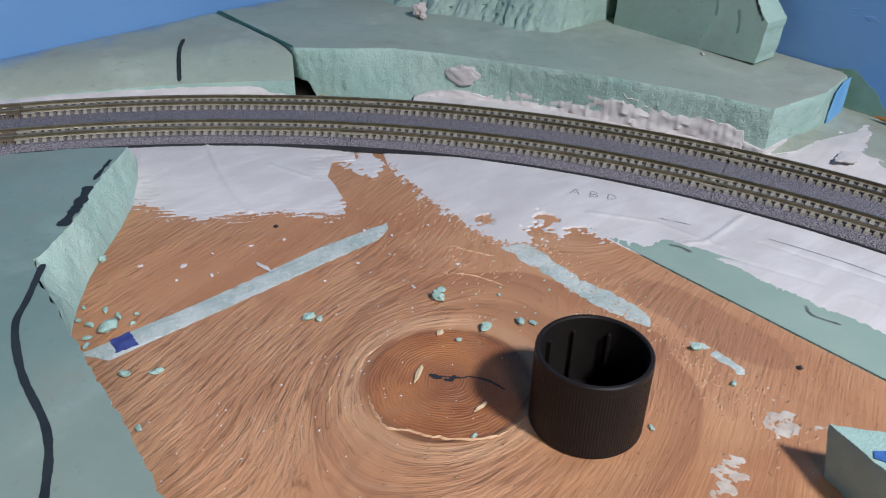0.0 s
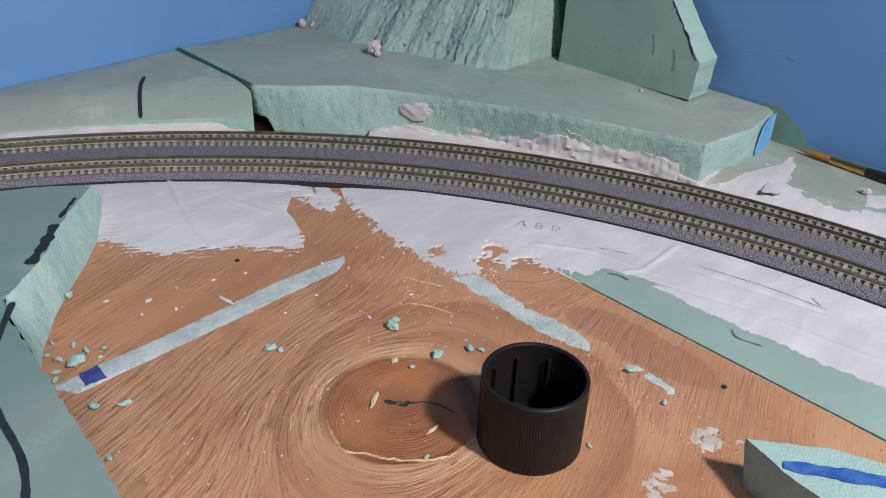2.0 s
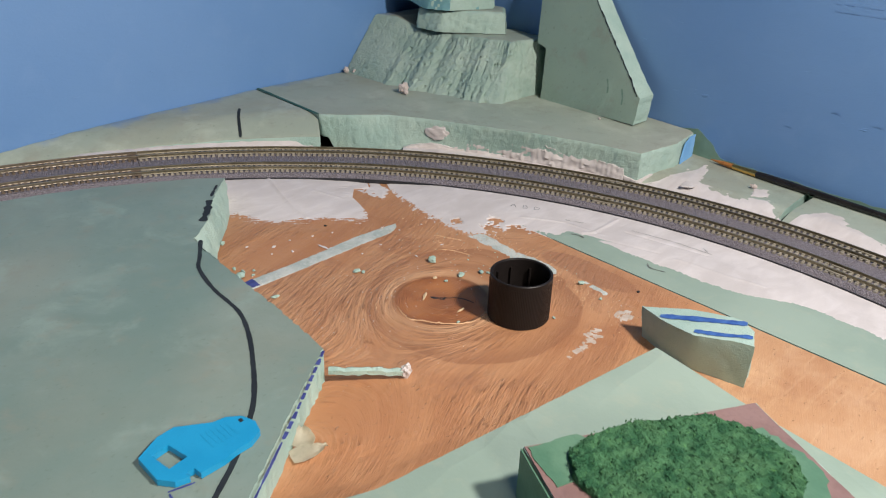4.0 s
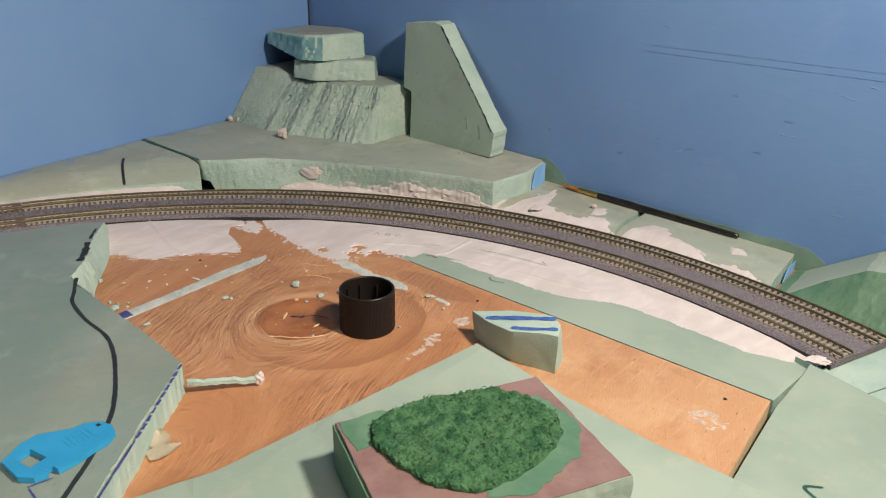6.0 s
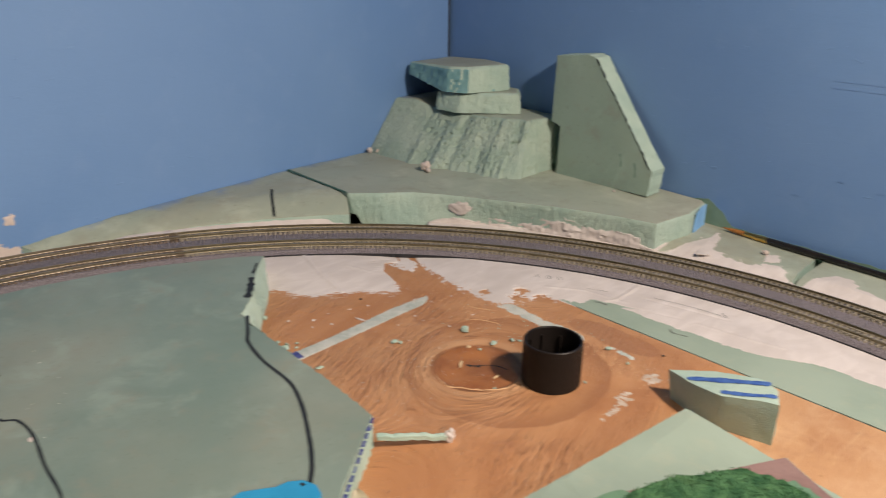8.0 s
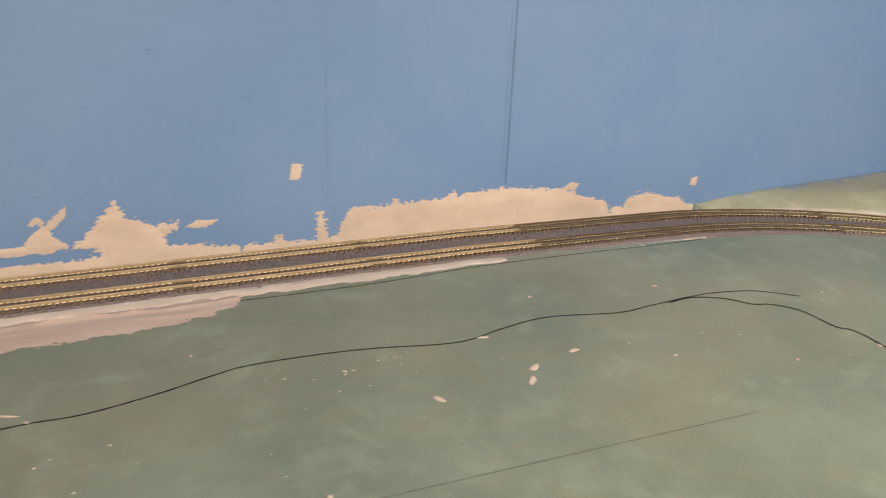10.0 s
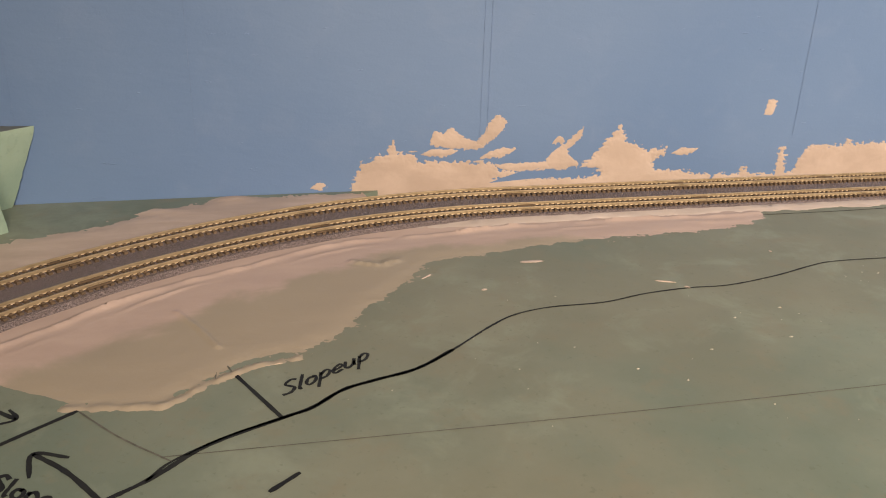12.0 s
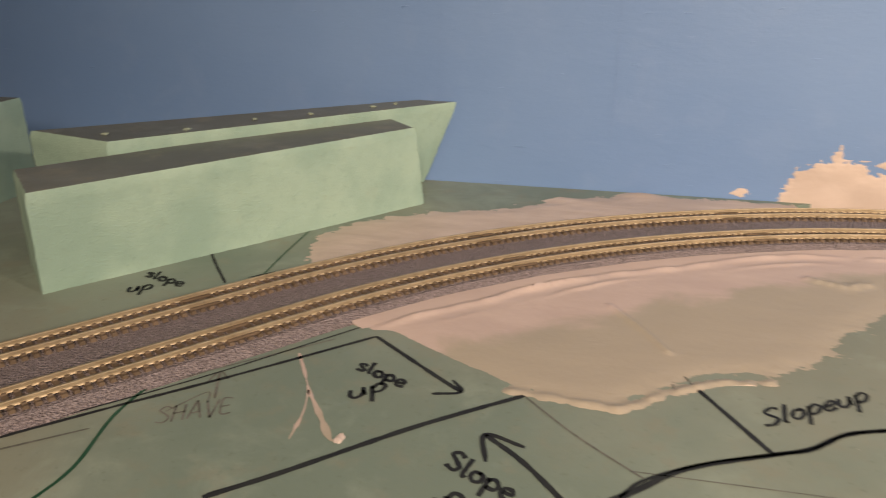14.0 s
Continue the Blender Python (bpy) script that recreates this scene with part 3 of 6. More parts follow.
GRADE_S = np.array([-1020.0, -807.5, -595.0, -382.5, -170.0, 42.5, 255.0, 467.5, 680.0])
GRADE_Z = np.array([23.8, 23.8, 24.6, 23.5, 21.9, 16.3, 9.2, 4.7, 0.3])
S_MIN, S_MAX = -1120.0, 760.0


def heading(s):
    if s > 0:
        return TH - s / R_RIGHT
    if s < -STRAIGHT:
        return TH + min(-STRAIGHT - s, ARC_LEFT) / R_LEFT
    return TH


STEP = 1.0
FWD, BACK = [(X0, Y0)], [(X0, Y0)]
for i in range(int(S_MAX / STEP) + 2):
    h = heading((i + 0.5) * STEP)
    FWD.append((FWD[-1][0] + STEP * math.cos(h), FWD[-1][1] + STEP * math.sin(h)))
for i in range(int(-S_MIN / STEP) + 2):
    h = heading(-(i + 0.5) * STEP)
    BACK.append((BACK[-1][0] - STEP * math.cos(h), BACK[-1][1] - STEP * math.sin(h)))


def rail_z(s):
    return float(np.interp(s, GRADE_S, GRADE_Z))


def on_track(s, off):
    """The place off millimetres outwards (to the wall) from the middle between the two tracks."""
    k = min(int(abs(s) / STEP), (len(FWD) if s >= 0 else len(BACK)) - 2)
    row = FWD if s >= 0 else BACK
    t = abs(s) / STEP - k
    x = row[k][0] * (1 - t) + row[k + 1][0] * t
    y = row[k][1] * (1 - t) + row[k + 1][1] * t
    h = heading(s)
    o = off + 21.0
    return Vector((x - o * math.sin(h), y + o * math.cos(h)))


TRACK_S = np.arange(S_MIN, S_MAX, 4.0)
TRACK_XY = np.array([on_track(s, 0.0) for s in TRACK_S])


def nearest_s(x, y):
    d = (TRACK_XY[:, 0] - x) ** 2 + (TRACK_XY[:, 1] - y) ** 2
    k = int(d.argmin())
    return float(TRACK_S[k]), math.sqrt(float(d[k]))


def run(s0, s1, off, step=6.0):
    n = max(2, int(abs(s1 - s0) / step))
    return [on_track(s0 + (s1 - s0) * i / n, off) for i in range(n + 1)]


BED = 7.2  # height of the rails' tops over the roadbed's foot
EDGE = 30.0  # half the roadbed's width
SHEET_Z = 17.7  # top of the large foam sheet


def ground_in(x, y):
    """The filled ground inside the curve: level with the plywood, running down or up to the roadbed's foot."""
    s, d = nearest_s(x, y)
    t = min(max((d - EDGE) / 55.0, 0.0), 1.0)
    t = t * t * (3 - 2 * t)
    z = (rail_z(s) - BED + 0.2) * (1 - t) + 0.4 * t
    over = min(max((182.0 - x) / 10.0, 0.0), 1.0)  # never below the plywood's face
    return z * (1 - over) + max(z, 0.25) * over


# ---------------------------------------------------------------- the setting
def setting(name, bm, mats, label, category):
    return tagged(link(name, bm, mats), label, category, kind="structure")


setting("base_board", box(-1500, -900, -34, 372, 247, -14), BOARD, "dull brown base board under the foam", "board")
wall_left = setting("wall_left", box(-1600, 248, -40, 369.3, 274, 640), PAINT, "sky-blue painted foam backdrop board", "wall")
wall_right = setting("wall_right", box(373, -1000, -40, 399, 300, 640), PAINT, "sky-blue painted foam backdrop board", "wall")
setting("corner_joint", box(369.4, 249.5, -40, 372.9, 256, 640), BLACKGAP, "dark open joint between two backdrop boards", "joint")
# the room behind the viewer
setting("floor", box(-1900, -1900, -780, 800, 450, -750), ROOM, "plain grey room floor", "floor")
setting("ceiling", box(-1900, -1900, 1300, 800, 450, 1330), ROOM, "plain grey room ceiling", "ceiling")
setting("wall_back", box(-1900, -1930, -750, 800, -1900, 1300), ROOM, "plain grey room wall", "wall")
setting("wall_side", box(-1930, -1900, -750, -1900, 450, 1300), ROOM, "plain grey room wall", "wall")
setting("wall_side_far", box(800, -1900, -750, 830, 450, 1300), ROOM, "plain grey room wall", "wall")
setting("wall_front", box(-1900, 450, -750, 800, 480, 1300), ROOM, "plain grey room wall", "wall")


def on_left_wall(x, z, proud):
    return (x, 248 - proud, z)


def on_right_wall(y, z, proud):
    return (373 - proud, y, z)


for x, w in ((-250, 0.9), (-253.5, 0.35), (-629, 0.5), (-634, 0.35), (-822, 0.4), (-390, 0.4), (-926, 0.35)):
    part("seam", ribbon([(x, 46), (x + 0.6, 300), (x, 640)], w, 0.25, across=on_left_wall, wobble=0.5), SEAM if x == -250 else SCORE, wall_left)
for z, w in ((127.5, 0.28), (132.5, 0.22)):
    part("score_line", ribbon([(-135, z - 0.5), (-240, z), (-420, z + 1)], w, 0.25, across=on_right_wall, wobble=0.9), SCORE, wall_right)

part("nail_hole", ribbon([(-249, 179.5), (-255, 178.5), (-261, 180)], 3.0, 0.3, across=on_right_wall, wobble=0.8), BLACKGAP, wall_right, "dark torn hole in the board")
for y, z in ((-150, 61), (-178, 58), (-196, 49), (-228, 66), (-120, 44), (-246, 92), (-205, 104)):
    part("scuff", ribbon([(y, z), (y - 3, z + 0.6), (y - 6, z + 0.2)], 0.9, 0.3, across=on_right_wall, wobble=1.2), SCORE, wall_right)
# unpainted foot of the right board
foot = [(-40, -12), (-40, 22), (-55, 25), (-68, 17), (-78, 7), (-100, 6), (-200, 5), (-235, 4), (-262, 5), (-280, 4), (-292, -3), (-300, -14)]
part("bare_edge", sheet(resample(foot, 4, True, 1.2), 0.3, 0.0, across=on_right_wall), BARE, wall_right, "unpainted green lower edge")

# ---------------------------------------------------------------- plywood and foam sheets
plywood = tagged(
    link("plywood_panel", sheet(resample([(-330, 145), (172, 145), (170, -56), (166, -323), (98, -328), (-330, -345)], 8, True, 0.25), 0.0, -12.0, 30), [WOOD, WOODCHIP]),
    "orange-brown plywood panel with one large round knot", "panel")

left_line = [(47, 104), (37, 93), (28, 83), (21, 75), (12, 60), (4, 51), (-3, 44), (-11, 37), (-14, 26), (-15, 5), (-19, -59), (-23, -97), (-61, -125), (-99, -155), (-160, -203), (-260, -283), (-300, -420)]
foam_edge = resample(left_line, 2.0, False, 1.0, 0.3)
# the sheet stops short of the roadbed towards the corner
track_edge = resample([(47, 104), (32, 115), (12, 125), (-19, 139), (-48, 149), (-83, 157), (-126, 163), (-168, 167), (-225, 171)], 3.0, False, 0.5, 0.2)
back = track_edge[1:] + run(nearest_s(-250, 180)[0], -1110, -EDGE - 0.5, 8)
foam_loop = foam_edge + [Vector((-1200, -420))] + list(reversed(back))
foam = tagged(link("foam_sheet", sheet(foam_loop, SHEET_Z, -12.0, 16), [SKIN, CUT]),
    "large dull green foam sheet with marker lines", "foam sheet")
bed_loop = run(-480, nearest_s(44, 106)[0], -EDGE - 14, 8) + list(reversed(run(-480, nearest_s(44, 106)[0], EDGE + 2.5, 8)))
tagged(link("foam_riser", sheet(bed_loop, lambda x, y: rail_z(nearest_s(x, y)[0]) - BED - 0.6, -13.0, 12), [CUT, CUT]), "green foam riser strip under the roadbed", "foam riser")

# sheet behind the track at the far bend
rear_loop = run(-1110, -640, EDGE + 0.5, 8) + [Vector((-705, 247.5)), Vector((-1450, 247.5)), Vector((-1450, -300))]
foam_rear = tagged(link("foam_sheet", sheet(rear_loop, 16.0, -12.0, 20), [SKIN, SKIN]), "dull green foam sheet between track and backdrop", "foam sheet")

INK = SHEET_Z + 0.15
def marker(pts, w, mt):
    part("marker_line", ribbon(pts, w, INK, seed=w + pts[0][0]), mt, foam)


marker([(-10, 32), (-20, 15), (-27, 3), (-32, -20), (-34, -46), (-41, -66), (-52, -87), (-61, -102), (-70, -114), (-88, -132), (-103, -144), (-117, -156), (-125, -172), (-132, -200)], 2.2, MARKER)
marker([(-818, -48), (-811, -39), (-794, -28), (-775, -20), (-764, -15), (-752, -5), (-739, 0), (-721, 6), (-703, 19), (-683, 36), (-668, 46), (-649, 51), (-621, 52), (-597, 58), (-572, 61), (-549, 61), (-518, 68), (-491, 77), (-474, 81), (-441, 81), (-409, 78), (-374, 71), (-356, 71), (-335, 77), (-303, 82), (-260, 74), (-237, 76), (-206, 79), (-182, 79), (-156, 73), (-135, 58)], 1.15, MARKER)
marker([(-860, -78), (-840, -62), (-818, -48), (-800, -32), (-775, -20), (-764, -15), (-752, -5), (-739, 0), (-721, 6), (-703, 19)], 2.0, MARKER)
marker([(-222, 76), (-203, 78), (-184, 70), (-173, 58), (-162, 54), (-151, 41), (-148, 18), (-142, 11), (-141, -6), (-145, -31), (-147, -53), (-152, -72), (-160, -87), (-171, -102), (-180, -130)], 1.5, MARKER)
marker([(-490, 159), (-433, 158), (-376, 159), (-309, 164), (-234, 164), (-157, 162), (-123, 162)], 0.9, MARKER)
marker([(-815, -36), (-638, -38), (-461, -37), (-257, -38)], 0.5, PENCIL)
marker([(-923, -70), (-907, -56), (-882, -32), (-867, -19), (-847, -3)], 2.2, MARKER)
marker([(-1000, -64), (-992, -57), (-970, -36), (-944, -12), (-904, 27)], 1.6, MARKER)
marker([(-1000, -52), (-985, -38), (-968, -24), (-940, 2), (-918, 22)], 0.7, PENCIL)
marker([(-904, 27), (-880, 6), (-867, -5)], 1.8, MARKER)
marker([(-876, -8), (-867, -5), (-871, 2)], 1.5, MARKER)
marker([(-966, -85), (-963, -66), (-967, -41), (-966, -20)], 1.2, GREENPEN)
marker([(-847, -3), (-830, -22), (-811, -39)], 0.7, PENCIL)
marker([(-990, -64), (-980, -56), (-970, -48)], 0.9, PENCIL)
marker([(-994, -55), (-968, -30), (-947, -8), (-912, 33)], 0.8, MARKER)
marker([(-775, -20), (-785, -1), (-794, 16)], 1.8, MARKER)
marker([(-794, 16), (-799, 29)], 0.7, PENCIL)
marker([(-800, 11), (-799, 29), (-788, 29)], 0.7, PENCIL)
marker([(-828, -58), (-843, -39), (-856, -27)], 2.0, MARKER)
marker([(-854, -40), (-856, -27), (-844, -31)], 1.6, MARKER)
marker([(-780, -60), (-770, -52)], 2.2, MARKER)
marker([(-953, -35), (-946, -22), (-943, -28)], 0.6, PENCIL)
dash_line = resample([(-24, -98.5), (-60, -127.5), (-99, -157.5), (-117, -170)], 1.5, False)
for i in range(0, len(dash_line) // 2, 4):
    part("marker_dash", ribbon(dash_line[i:i + 4], 1.5, INK, wobble=0.6), NAVYPEN, foam)
part("marker_line", ribbon(dash_line[len(dash_line) // 2:], 0.9, INK, wobble=0.5), NAVYPEN, foam)
part("marker_line", ribbon([(-104, -133), (-113, -131)], 0.8, INK), NAVYPEN, foam)
part("marker_line", ribbon([(-113, -132), (-115, -150), (-117, -168)], 0.8, INK), NAVYPEN, foam)
part("marker_line", ribbon([(21.5, 78), (17, 71), (12, 64), (7, 58), (3, 53)], 4.2, INK, wobble=0.6), MARKER, foam, "thick black blot along the carved edge")
part("marker_line", ribbon([(37, 96), (30, 88), (25, 82)], 1.6, INK, wobble=1.3), MARKER, foam)


def flat(x, y, z, turn):
    return pose(x * MM, y * MM, z * MM, 0, 0, turn)


handwriting("Slopeup", (-775, -6), (36, 23), (1, 10), 1.35, INK, MARKER, foam, 1.0)
handwriting("slope", (-904.5, 2.5), (19, -9), (0, 7.5), 1.55, INK, MARKER, foam, 2.0)
handwriting("up", (-901, -17), (11, 8.5), (-3, 8.5), 1.55, INK, MARKER, foam, 3.0)
handwriting("Slope", (-865, -44), (20, -12), (1.5, 8), 1.55, INK, MARKER, foam, 4.0)
handwriting("up", (-868, -66), (12, 6), (-2, 10), 1.55, INK, MARKER, foam, 5.0)
handwriting("SHAVE", (-953, -42), (20, 10.5), (-3, 8.5), 0.75, INK, PENCIL, foam, 6.0)
handwriting("slope", (-1020, 65), (22, -8), (-2, 8), 1.55, 16.15, MARKER, foam_rear, 7.0)
handwriting("up", (-1018, 47), (9, 5), (-3, 9), 1.55, 16.15, MARKER, foam_rear, 8.0)
for pts, w in (([(-942, -25), (-945, -17), (-948, -9)], 0.9), ([(-949, -17), (-948, -9), (-943, -13)], 0.7)):
    part("pencil_arrow", ribbon(pts, w, INK), PENCIL, foam)
for pts, w in (([(-927, 9), (-920, -4), (-915, -14)], 1.0), ([(-915, -14), (-906, -28), (-899, -39), (-896, -37)], 1.6), ([(-915, -14), (-912, -27), (-911, -41)], 0.7)):
    part("pale_scratch", ribbon(pts, w, INK, wobble=1.2), THINFILL, foam, "pale plaster streak")
for pts, w, mt in (([(-1006, 99), (-995, 83), (-982, 65)], 1.3, MARKER), ([(-971, 138), (-971, 105), (-970, 74)], 0.9, GREENPEN), ([(-957, 91), (-966, 82), (-975, 73)], 1.1, MARKER)):
    part("marker_line", ribbon(pts, w, 16.15), mt, foam_rear)

# bright carved slope of the sheet's end beside the plywood
slope_foot = [(54, 114), (50, 106), (44, 96), (38, 85), (27, 70), (16, 57), (5, 43), (-5, 27), (-11, 15), (-14, 4)]
slope_head = [(47.3, 104), (37.3, 93), (28.3, 83), (21.3, 75), (12.3, 60), (4.3, 51), (-2.7, 44), (-10.7, 37), (-13.7, 26), (-14.7, 5)]
bm = bmesh.new()
rows = []
a_line, b_line = resample(slope_head, 2.5, False), resample(slope_foot, 2.5, False)


def along(line, t):
    f = t * (len(line) - 1)
    k = min(int(f), len(line) - 2)
    return line[k].lerp(line[k + 1], f - k)



for t in range(7):
    row = []
    for i in range(60):
        p = along(a_line, i / 59).lerp(along(b_line, i / 59), t / 6)
        q = Vector((p.x, p.y, 17.6 * (1 - t / 6) ** 0.8 + 0.1))
        q += (0 if t in (0, 6) else 1) * Vector((1, -0.4, 0.3)) * (1.1 * hash_noise(p.x * 0.1, p.y * 0.1, q.z * 0.16) + 0.8 * hash_noise(p.x * 0.35, p.y * 0.35, q.z * 0.4) + 0.35 * hash_noise(p.x * 0.9, p.y * 0.9, q.z * 0.9))
        row.append(bm.verts.new(q * MM))
    rows.append(row)
for a, b in zip(rows, rows[1:]):
    for i in range(59):
        bm.faces.new([a[i], a[i + 1], b[i + 1], b[i]])
part("carved_edge", bm, CUT, foam, "pale mint freshly carved edge", True)

# foam strip beyond the plywood and the plaster fill along the curve
s_end = nearest_s(226, -326)[0]
strip_loop = [Vector(p) for p in ((172, 20), (171, -56), (167, -324), (205, -326))] + list(reversed(run(nearest_s(172, 40)[0], s_end, -EDGE + 4, 6)))
strip = tagged(link("foam_strip", sheet(strip_loop, lambda x, y: ground_in(x, y) - 0.3 + 0.15 * hash_noise(x * 0.1, y * 0.1), -13.0, 5), [PALE, CUT]), "pale green foam strip along the plywood's edge", "foam strip")


def line_distance(pts):
    """A function giving the distance to an open line."""
    a = np.array([p[:] for p in pts[:-1]])
    d = np.array([p[:] for p in pts[1:]]) - a
    n = (d**2).sum(1) + 1e-9

    def far(x, y):
        q = np.array((x, y))
        t = np.clip(((q - a) * d).sum(1) / n, 0, 1)
        return math.sqrt((((a + d * t[:, None]) - q) ** 2).sum(1).min())
    return far


def fill(edge, back, thick, seed, bare=(), creases=(), grid=1.7, brush=25.0, fade=11.0, calm=None):
    """Plaster spread from the roadbed (back) to a ragged edge, where it thins out; bare: spots left open; creases: raised lines."""
    edge = [Vector(p) for p in edge]
    outer = []
    for i, p in enumerate(edge):
        d = edge[min(i + 1, len(edge) - 1)] - edge[max(i - 1, 0)]
        s = Vector((-d.y, d.x)).normalized()
        near = min(back, key=lambda q: (q - p).length)
        outer.append(p - s * 3.5 if s.dot(near - p) > 0 else p + s * 3.5)
    loop = [back[0]] * 0 + resample(outer, 2.0, False) + list(reversed(back))
    far = line_distance(edge)
    lines = [line_distance([Vector(q) for q in pts]) for pts, _ in creases]
    region = edge + list(reversed(back))
    ca, sa = math.cos(radians(brush)), math.sin(radians(brush))

    def top(x, y):
        d = far(x, y) * (1 if inside(region, x, y) else -1)
        u, v = x * ca + y * sa, y * ca - x * sa
        t = min(max((d + 3.0) / fade, 0.0), 1.0)
        dry = 0.5 * hash_noise(u * 0.12, v * 0.7, seed) + 0.45 * hash_noise(u * 0.22, v * 1.7, seed + 3) + 0.3 * hash_noise(u * 0.9, v * 1.9, seed + 5)
        if calm:
            dry *= calm(x, y)
        h = -0.30 + 0.62 * t * t * (3 - 2 * t) + (1 - 0.85 * t) * 0.95 * dry
        h = h if h < 0.08 else 0.08 + 0.28 * (h - 0.08)  # spread flat by the knife
        deep = min(max(d / 34.0, 0.0), 1.0)
        h += (thick - 0.2) * deep * deep * (3 - 2 * deep)
        h += t * (0.10 * hash_noise(u * 0.03, v * 0.09, seed) + 0.05 * hash_noise(u * 0.1, v * 0.3, seed + 1))
        for (cx, cy, r) in bare:
            g = math.hypot(x - cx, y - cy) / r + 1.1 * hash_noise(x * 0.33, y * 0.33, seed + 9) + 0.4 * hash_noise(x * 0.9, y * 0.9, seed)
            h -= 5.0 * max(0.0, 1.0 - g)
        for f, (_, lift) in zip(lines, creases):
            h += lift * math.exp(-((f(x, y) / 1.1) ** 2))
        return ground_in(x, y) - 0.30 + h
    return top, sheet(loop, top, lambda x, y: ground_in(x, y) - 2.2, grid, fine=lambda x, y: far(x, y) < min(fade, 13.0) or any(math.hypot(x - cx, y - cy) < 1.8 * r for cx, cy, r in bare) or any(f(x, y) < 2.6 for f in lines))


left_edge = [(45, 104), (40, 88), (43, 70), (52, 54), (64, 50), (78, 42), (93, 26), (98, 23), (107, 26), (113, 36), (117, 47), (119, 56), (124, 71), (134, 66), (140, 78)]
left_back = run(nearest_s(52, 140)[0], nearest_s(155, 98)[0], -EDGE + 2, 4)
_, bm = fill(left_edge, left_back, 1.35, 0.0, [], [([(88, 119), (80, 90), (76, 73), (73, 50)], 0.7), ([(100, 80), (108, 60)], 0.4)], brush=-33, fade=20.0)
tagged(link("plaster_fill", bm, [PLASTER, PLASTER], smooth=True), "rough white plaster spread over plywood beside the track", "plaster")
right_edge = [(152, 72), (147, 48), (141, 31), (136, 14), (135, -2), (133, -22), (136, -37), (148, -44), (156, -48), (166, -55), (171, -61), (174, -74), (186, -74), (190, -86), (188, -110), (189, -137), (190, -164), (194, -188), (207, -210), (210, -225), (209, -255), (208, -294), (221, -321), (228, -328)]
right_back = run(nearest_s(162, 88)[0], s_end - 3, -EDGE + 2, 4)
right_top, bm = fill(right_edge, right_back, 1.4, 3.0, [(163, -32, 5), (152, -39, 6), (163, -50, 6), (143, -16, 4)], [([(216, -98), (221, -124), (227, -149)], -0.5), ([(180, -40), (196, -62), (200, -90)], 0.5), ([(205, -140), (208, -170), (214, -190)], 0.35), ([(231, -81), (214, -83), (198, -84), (192, -80)], 0.6), ([(190, -84), (196, -100), (204, -128)], -0.35)], calm=lambda x, y: 1.0 - 0.6 * min(max((-y - 62) / 16.0, 0.0), 1.0))
tagged(link("plaster_fill", bm, [PLASTER, PLASTER], smooth=True), "smooth white plaster bank along the curved track", "plaster")


def torn_line(pts, width, height, seed):
    """A thin lifted splinter along a line."""
    bm = bmesh.new()
    last = None
    line = resample(smooth_line(pts), 0.8, False, 0.5, 0.6, seed)
    for i, p in enumerate(line):
        d = line[min(i + 1, len(line) - 1)] - line[max(i - 1, 0)]
        s = Vector((-d.y, d.x)).normalized()
        e = min(i, len(line) - 1 - i, 6) / 6
        w = width * e * (0.8 + 0.7 * hash_noise(i * 0.23, seed)) + 0.05
        h = height * e * max(0.1, 0.7 + 0.9 * hash_noise(i * 0.31, seed + 2))
        now = [bm.verts.new(Vector((*q, z)) * MM) for q, z in ((p + s * w, -0.1), (p + s * 0.2 * w, h), (p - s * w, -0.1))]
        if last:
            for k in range(2):
                bm.faces.new([last[k], last[k + 1], now[k + 1], now[k]])
        last = now
    return bm


for k, (pts, w, h) in enumerate((([(45, -68), (41, -79), (41, -84), (44, -88), (50, -97), (58, -104), (66, -107)], 0.7, 0.55), ([(66, -106.5), (74, -106)], 0.5, 0.4), ([(47, -60), (55, -55), (66, -53)], 0.5, 0.3), ([(42, -58), (37, -61), (33, -67)], 0.6, 0.35), ([(106, -36), (112, -44), (116, -56)], 0.6, 0.4), ([(118, -20), (124, -34), (128, -40)], 0.6, 0.5), ([(150, -10), (140, -30), (133, -42)], 0.6, 0.5))):
    part("lifted_splinter", torn_line(pts, w * 0.8, h, k * 3.0), FIBRE, plywood, "pale lifted wood fibre")
part("crack", ribbon([(65, -76), (68, -79), (71, -82), (73, -83), (76, -88), (77, -94)], 0.9, 0.06, wobble=1.2), BLACKGAP, plywood, "dark crack through the knot")
part("crack", ribbon([(64, -74), (67, -80), (70, -80)], 1.6, 0.05, wobble=1.4), BLACKGAP, plywood)

# ---------------------------------------------------------------- the double track
def sweep(s0, s1, profile, step=5.0, rise=0.0, capped=True):
    """A profile of (offset, height over the rails' foot line) drawn along the line."""
    n = max(2, int((s1 - s0) / step))
    bm = bmesh.new()
    last = None
    for i in range(n + 1):
        s = s0 + (s1 - s0) * i / n
        z = rail_z(s) + rise
        row = [bm.verts.new(Vector((*on_track(s, o), z + h)) * MM) for o, h in profile]
        if last:
            for j in range(len(row)):
                k = (j + 1) % len(row)
                bm.faces.new([last[j], last[k], row[k], row[j]])
        elif capped:
            bm.faces.new(row)
        last = row
    if capped:
        bm.faces.new(last)
    return bm


